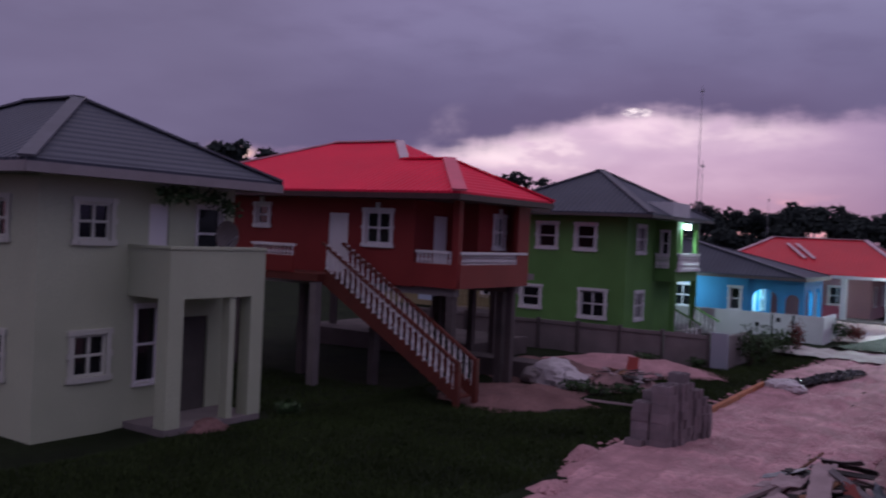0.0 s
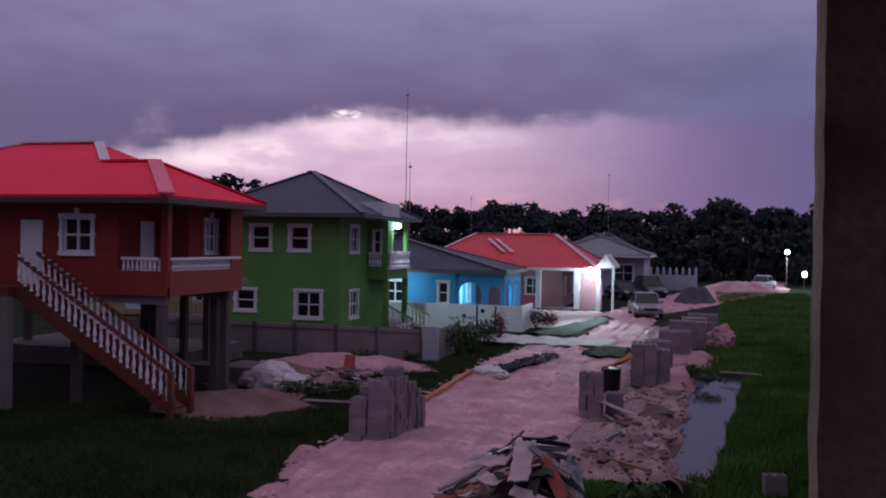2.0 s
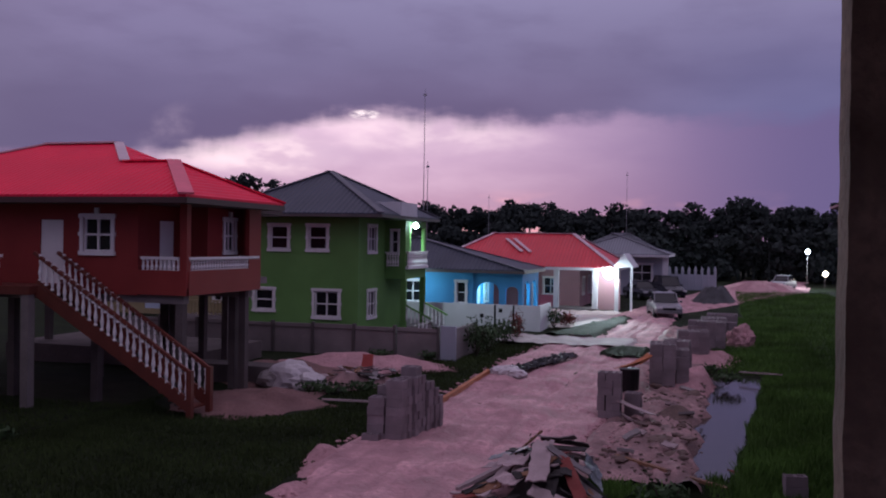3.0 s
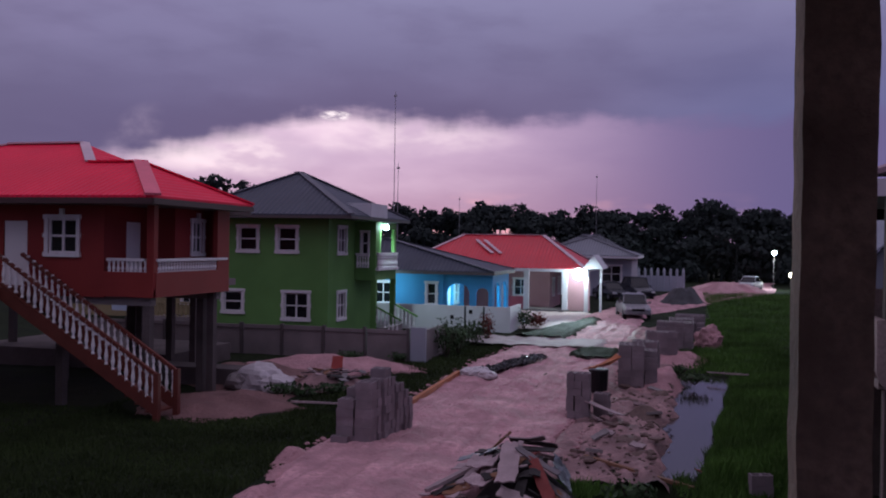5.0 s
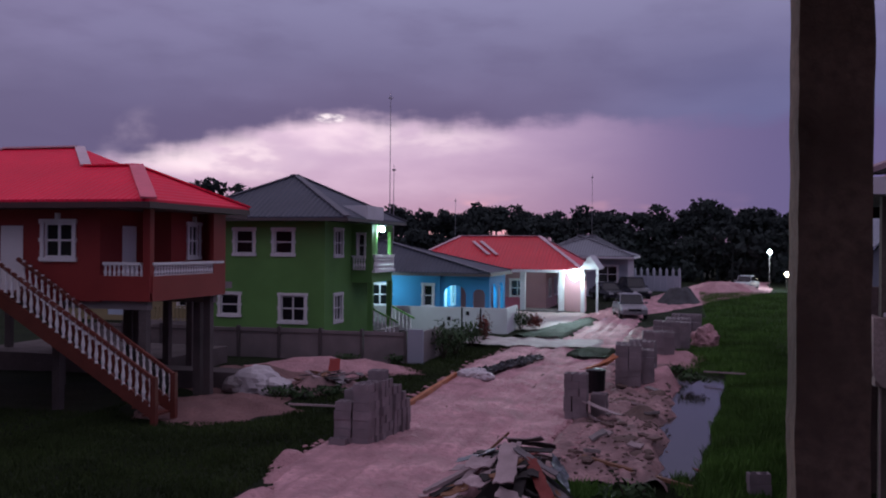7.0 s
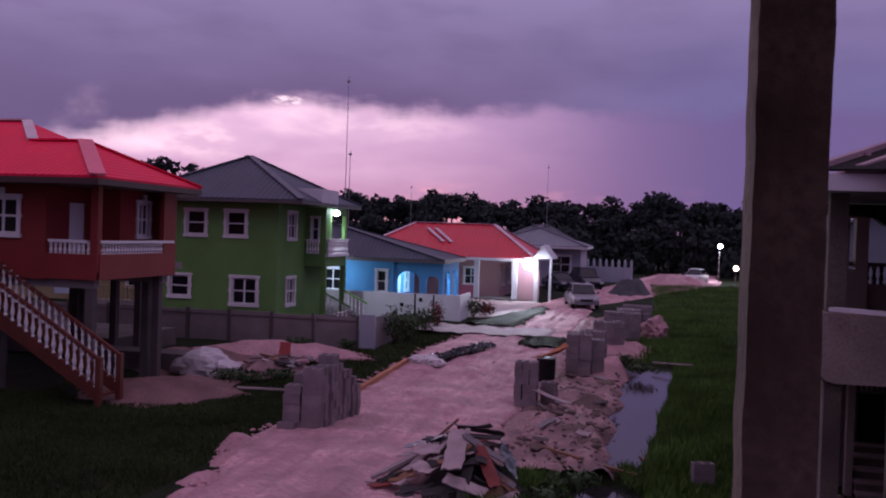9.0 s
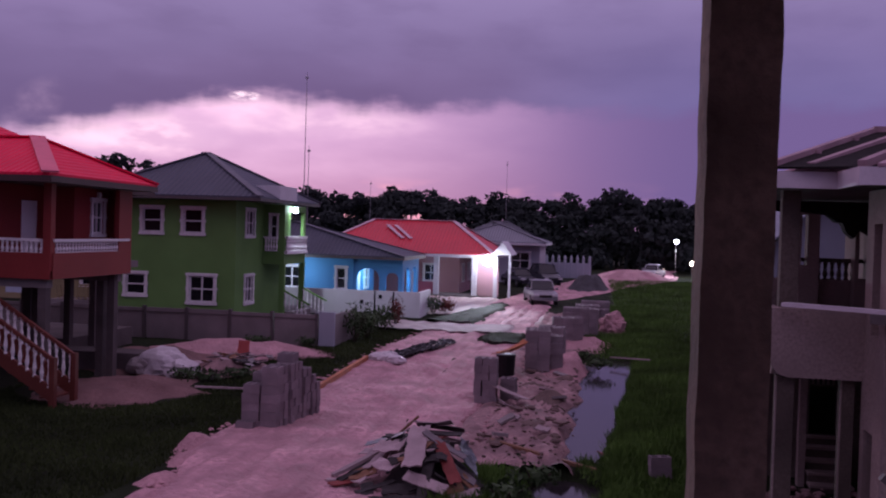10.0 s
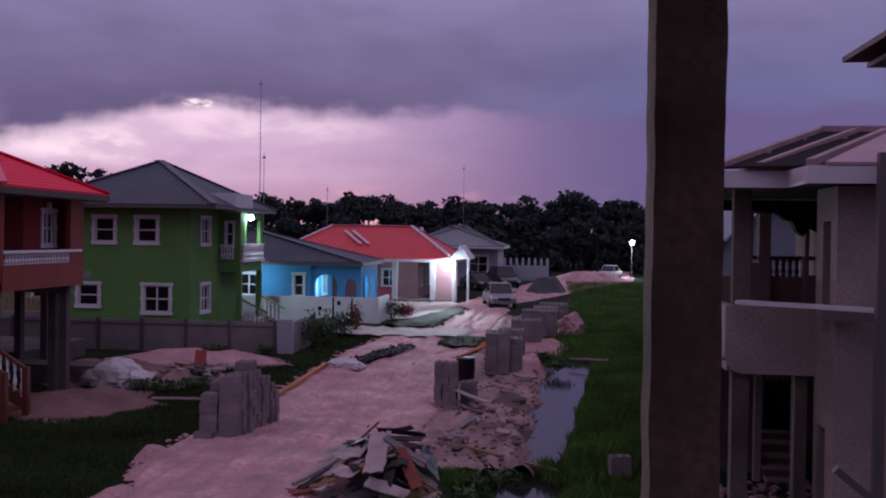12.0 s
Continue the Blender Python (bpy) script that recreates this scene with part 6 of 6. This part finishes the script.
# ---- picket wall by the grey house ----
pf = thing("picket_wall", (-2.5, 98, 0), "white precast wall with tall pointed posts", "wall", kind="structure")
part("base_wall", box(B(), -5.6, -0.4, 97.9, 98.1, -0.1, 1.6), GREYP, pf)
for k in range(9):
    x = -5.6 + 0.65 * k
    part("post", lathe(B(), x, 98, [(0.15, -0.1), (0.15, 2.15), (0.02, 2.45)], 4), GREYP, pf)

# ---- grass ----
def grass(name, areas, label, seed, keep, material):
    rng = np.random.default_rng(seed)
    V = []
    for x0, x1, y0, y1, n, h0, h1 in areas:
        X, Y = rng.uniform(x0, x1, n), rng.uniform(y0, y1, n)
        cl = np.array([noise.noise((a * 0.7, b * 0.7, 9)) for a, b in zip(X, Y)])
        for a, b, q in zip(X, Y, cl):
            if not keep(a, b):
                continue
            h = (h0 + (h1 - h0) * rng.random()) * (0.8 + 0.9 * max(0, q))
            z = ground_z(a, b)
            t = rng.uniform(0, 6.28)
            w = 0.012 + 0.012 * rng.random()
            dx, dy = math.cos(t) * w, math.sin(t) * w
            lx, ly = rng.normal(0, h * 0.35), rng.normal(0, h * 0.35)
            V += [(a - dx, b - dy, z - 0.02), (a + dx, b + dy, z - 0.02), (a + lx, b + ly, z + h)]
    me = bpy.data.meshes.new(name)
    me.from_pydata(V, [], [(3 * i, 3 * i + 1, 3 * i + 2) for i in range(len(V) // 3)])
    me.materials.append(material)
    return tagged(new(name, me), label, "grass", kind="stuff")


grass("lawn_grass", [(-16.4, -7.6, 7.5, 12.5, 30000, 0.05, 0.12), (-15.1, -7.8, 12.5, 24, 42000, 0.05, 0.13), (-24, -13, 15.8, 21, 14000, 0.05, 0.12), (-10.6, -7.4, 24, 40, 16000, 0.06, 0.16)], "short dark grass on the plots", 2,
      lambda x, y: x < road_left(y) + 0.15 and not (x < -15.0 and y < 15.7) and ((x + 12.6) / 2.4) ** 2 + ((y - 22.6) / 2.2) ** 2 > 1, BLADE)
grass("bank_grass", [(-0.2, 3.9, 13.5, 60, 52000, 0.10, 0.26), (-2.6, 0.6, 13.2, 17.2, 9000, 0.10, 0.25), (1.5, 10, 55, 96, 22000, 0.12, 0.35), (0.3, 3.6, 14, 34, 24000, 0.1, 0.25), (3.5, 9, 22.3, 56, 20000, 0.1, 0.3)], "lush green grass along the drain", 3,
      lambda x, y: pool_depth(x, y) < 0.25 and not (x < -0.4 and y > 17.3) and not (x > 2.4 and y > 12.9 and y < 22 and x > 2.6) and (x + 2.4) ** 2 + (y - 15.6) ** 2 > 0.6, BANK)

# ---- cream house balcony: dish and hanging plant ----
dish = thing("satellite_dish", (-16.1, 14.9, 3.0), "dark satellite dish on the cream balcony", "dish")
part("dish_pole", bar(B(), (-16.1, 14.9, 2.98), (-16.1, 14.9, 4.1), 0.05), METAL, dish)
dm = B()
rings = [[dm.verts.new((-16.02 + 0.12 * (r / 0.36) ** 2, 14.9 + r * math.cos(6.2832 * k / 16), 4.2 + r * math.sin(6.2832 * k / 16))) for k in range(16)] for r in (0.01, 0.12, 0.24, 0.36)]
rings.append([dm.verts.new(v.co + Vector((-0.02, 0, 0))) for v in rings[-1]])
for p, q in zip(rings, rings[1:]):
    for k in range(16):
        dm.faces.new((p[k], p[(k + 1) % 16], q[(k + 1) % 16], q[k]))
part("dish_bowl", dm, FASCIA, dish, "dark grey dish bowl")
part("feed_arm", bar(B(), (-16.0, 14.9, 3.9), (-15.6, 14.9, 4.2), 0.03), METAL, dish)


def leaf_cloud(parent, name, centre, size, n, material, seed, leaf=0.07):
    """A loose cloud of small leaves round a centre, under a thing."""
    rng = np.random.default_rng(seed)
    p = np.clip(rng.normal(size=(n, 3)) * 0.45, -1, 1) * size
    t1 = rng.normal(size=(n, 3))
    t1 /= np.linalg.norm(t1, axis=1)[:, None]
    t2 = np.cross(t1, rng.normal(size=(n, 3)))
    t2 /= np.linalg.norm(t2, axis=1)[:, None]
    s_ = leaf * rng.uniform(0.6, 1.4, (n, 1))
    V = np.stack([p - t1 * s_, p + t2 * s_ * 0.5, p + t1 * s_, p - t2 * s_ * 0.5], 1).reshape(-1, 3)
    me = bpy.data.meshes.new(name)
    me.from_pydata(V.tolist(), [], [tuple(range(4 * i, 4 * i + 4)) for i in range(n)])
    me.materials.append(material)
    o = new(name, me)
    o.parent = parent
    o.location = Vector(centre) - PLACE[parent]


hp = thing("hanging_plant", (-16.1, 14.0, 5.3), "dark green creeper hanging under the cream eaves", "plant")
for k, (y, z, sz) in enumerate(((13.3, 5.05, 0.35), (13.9, 5.1, 0.4), (14.6, 5.05, 0.4), (15.1, 4.85, 0.3))):
    leaf_cloud(hp, "foliage", (-16.1, y, z), (0.2, sz, 0.22), 130, LEAF2, 60 + k)
wire = part("wire", bar(B(), (-16.1, 13.0, 5.25), (-16.1, 15.4, 5.25), 0.02), METAL, hp)
# weeds at the foot of the walls and heaps
for k, (x, y, w_) in enumerate(((-10.9, 24.6, 0.7), (-11.6, 24.9, 0.6), (-10.2, 25.4, 0.6), (-10.6, 33.2, 0.5), (-12.5, 33.1, 0.6), (0.3, 31.5, 0.6), (-0.2, 33.5, 0.5), (-15.0, 16.2, 0.4), (-1.3, 15.2, 0.5), (-0.9, 16.4, 0.5))):
    bush(x, y, 0.34, w_, LEAF2, "low straggly weeds in the rough grass", 90 + k, 160)
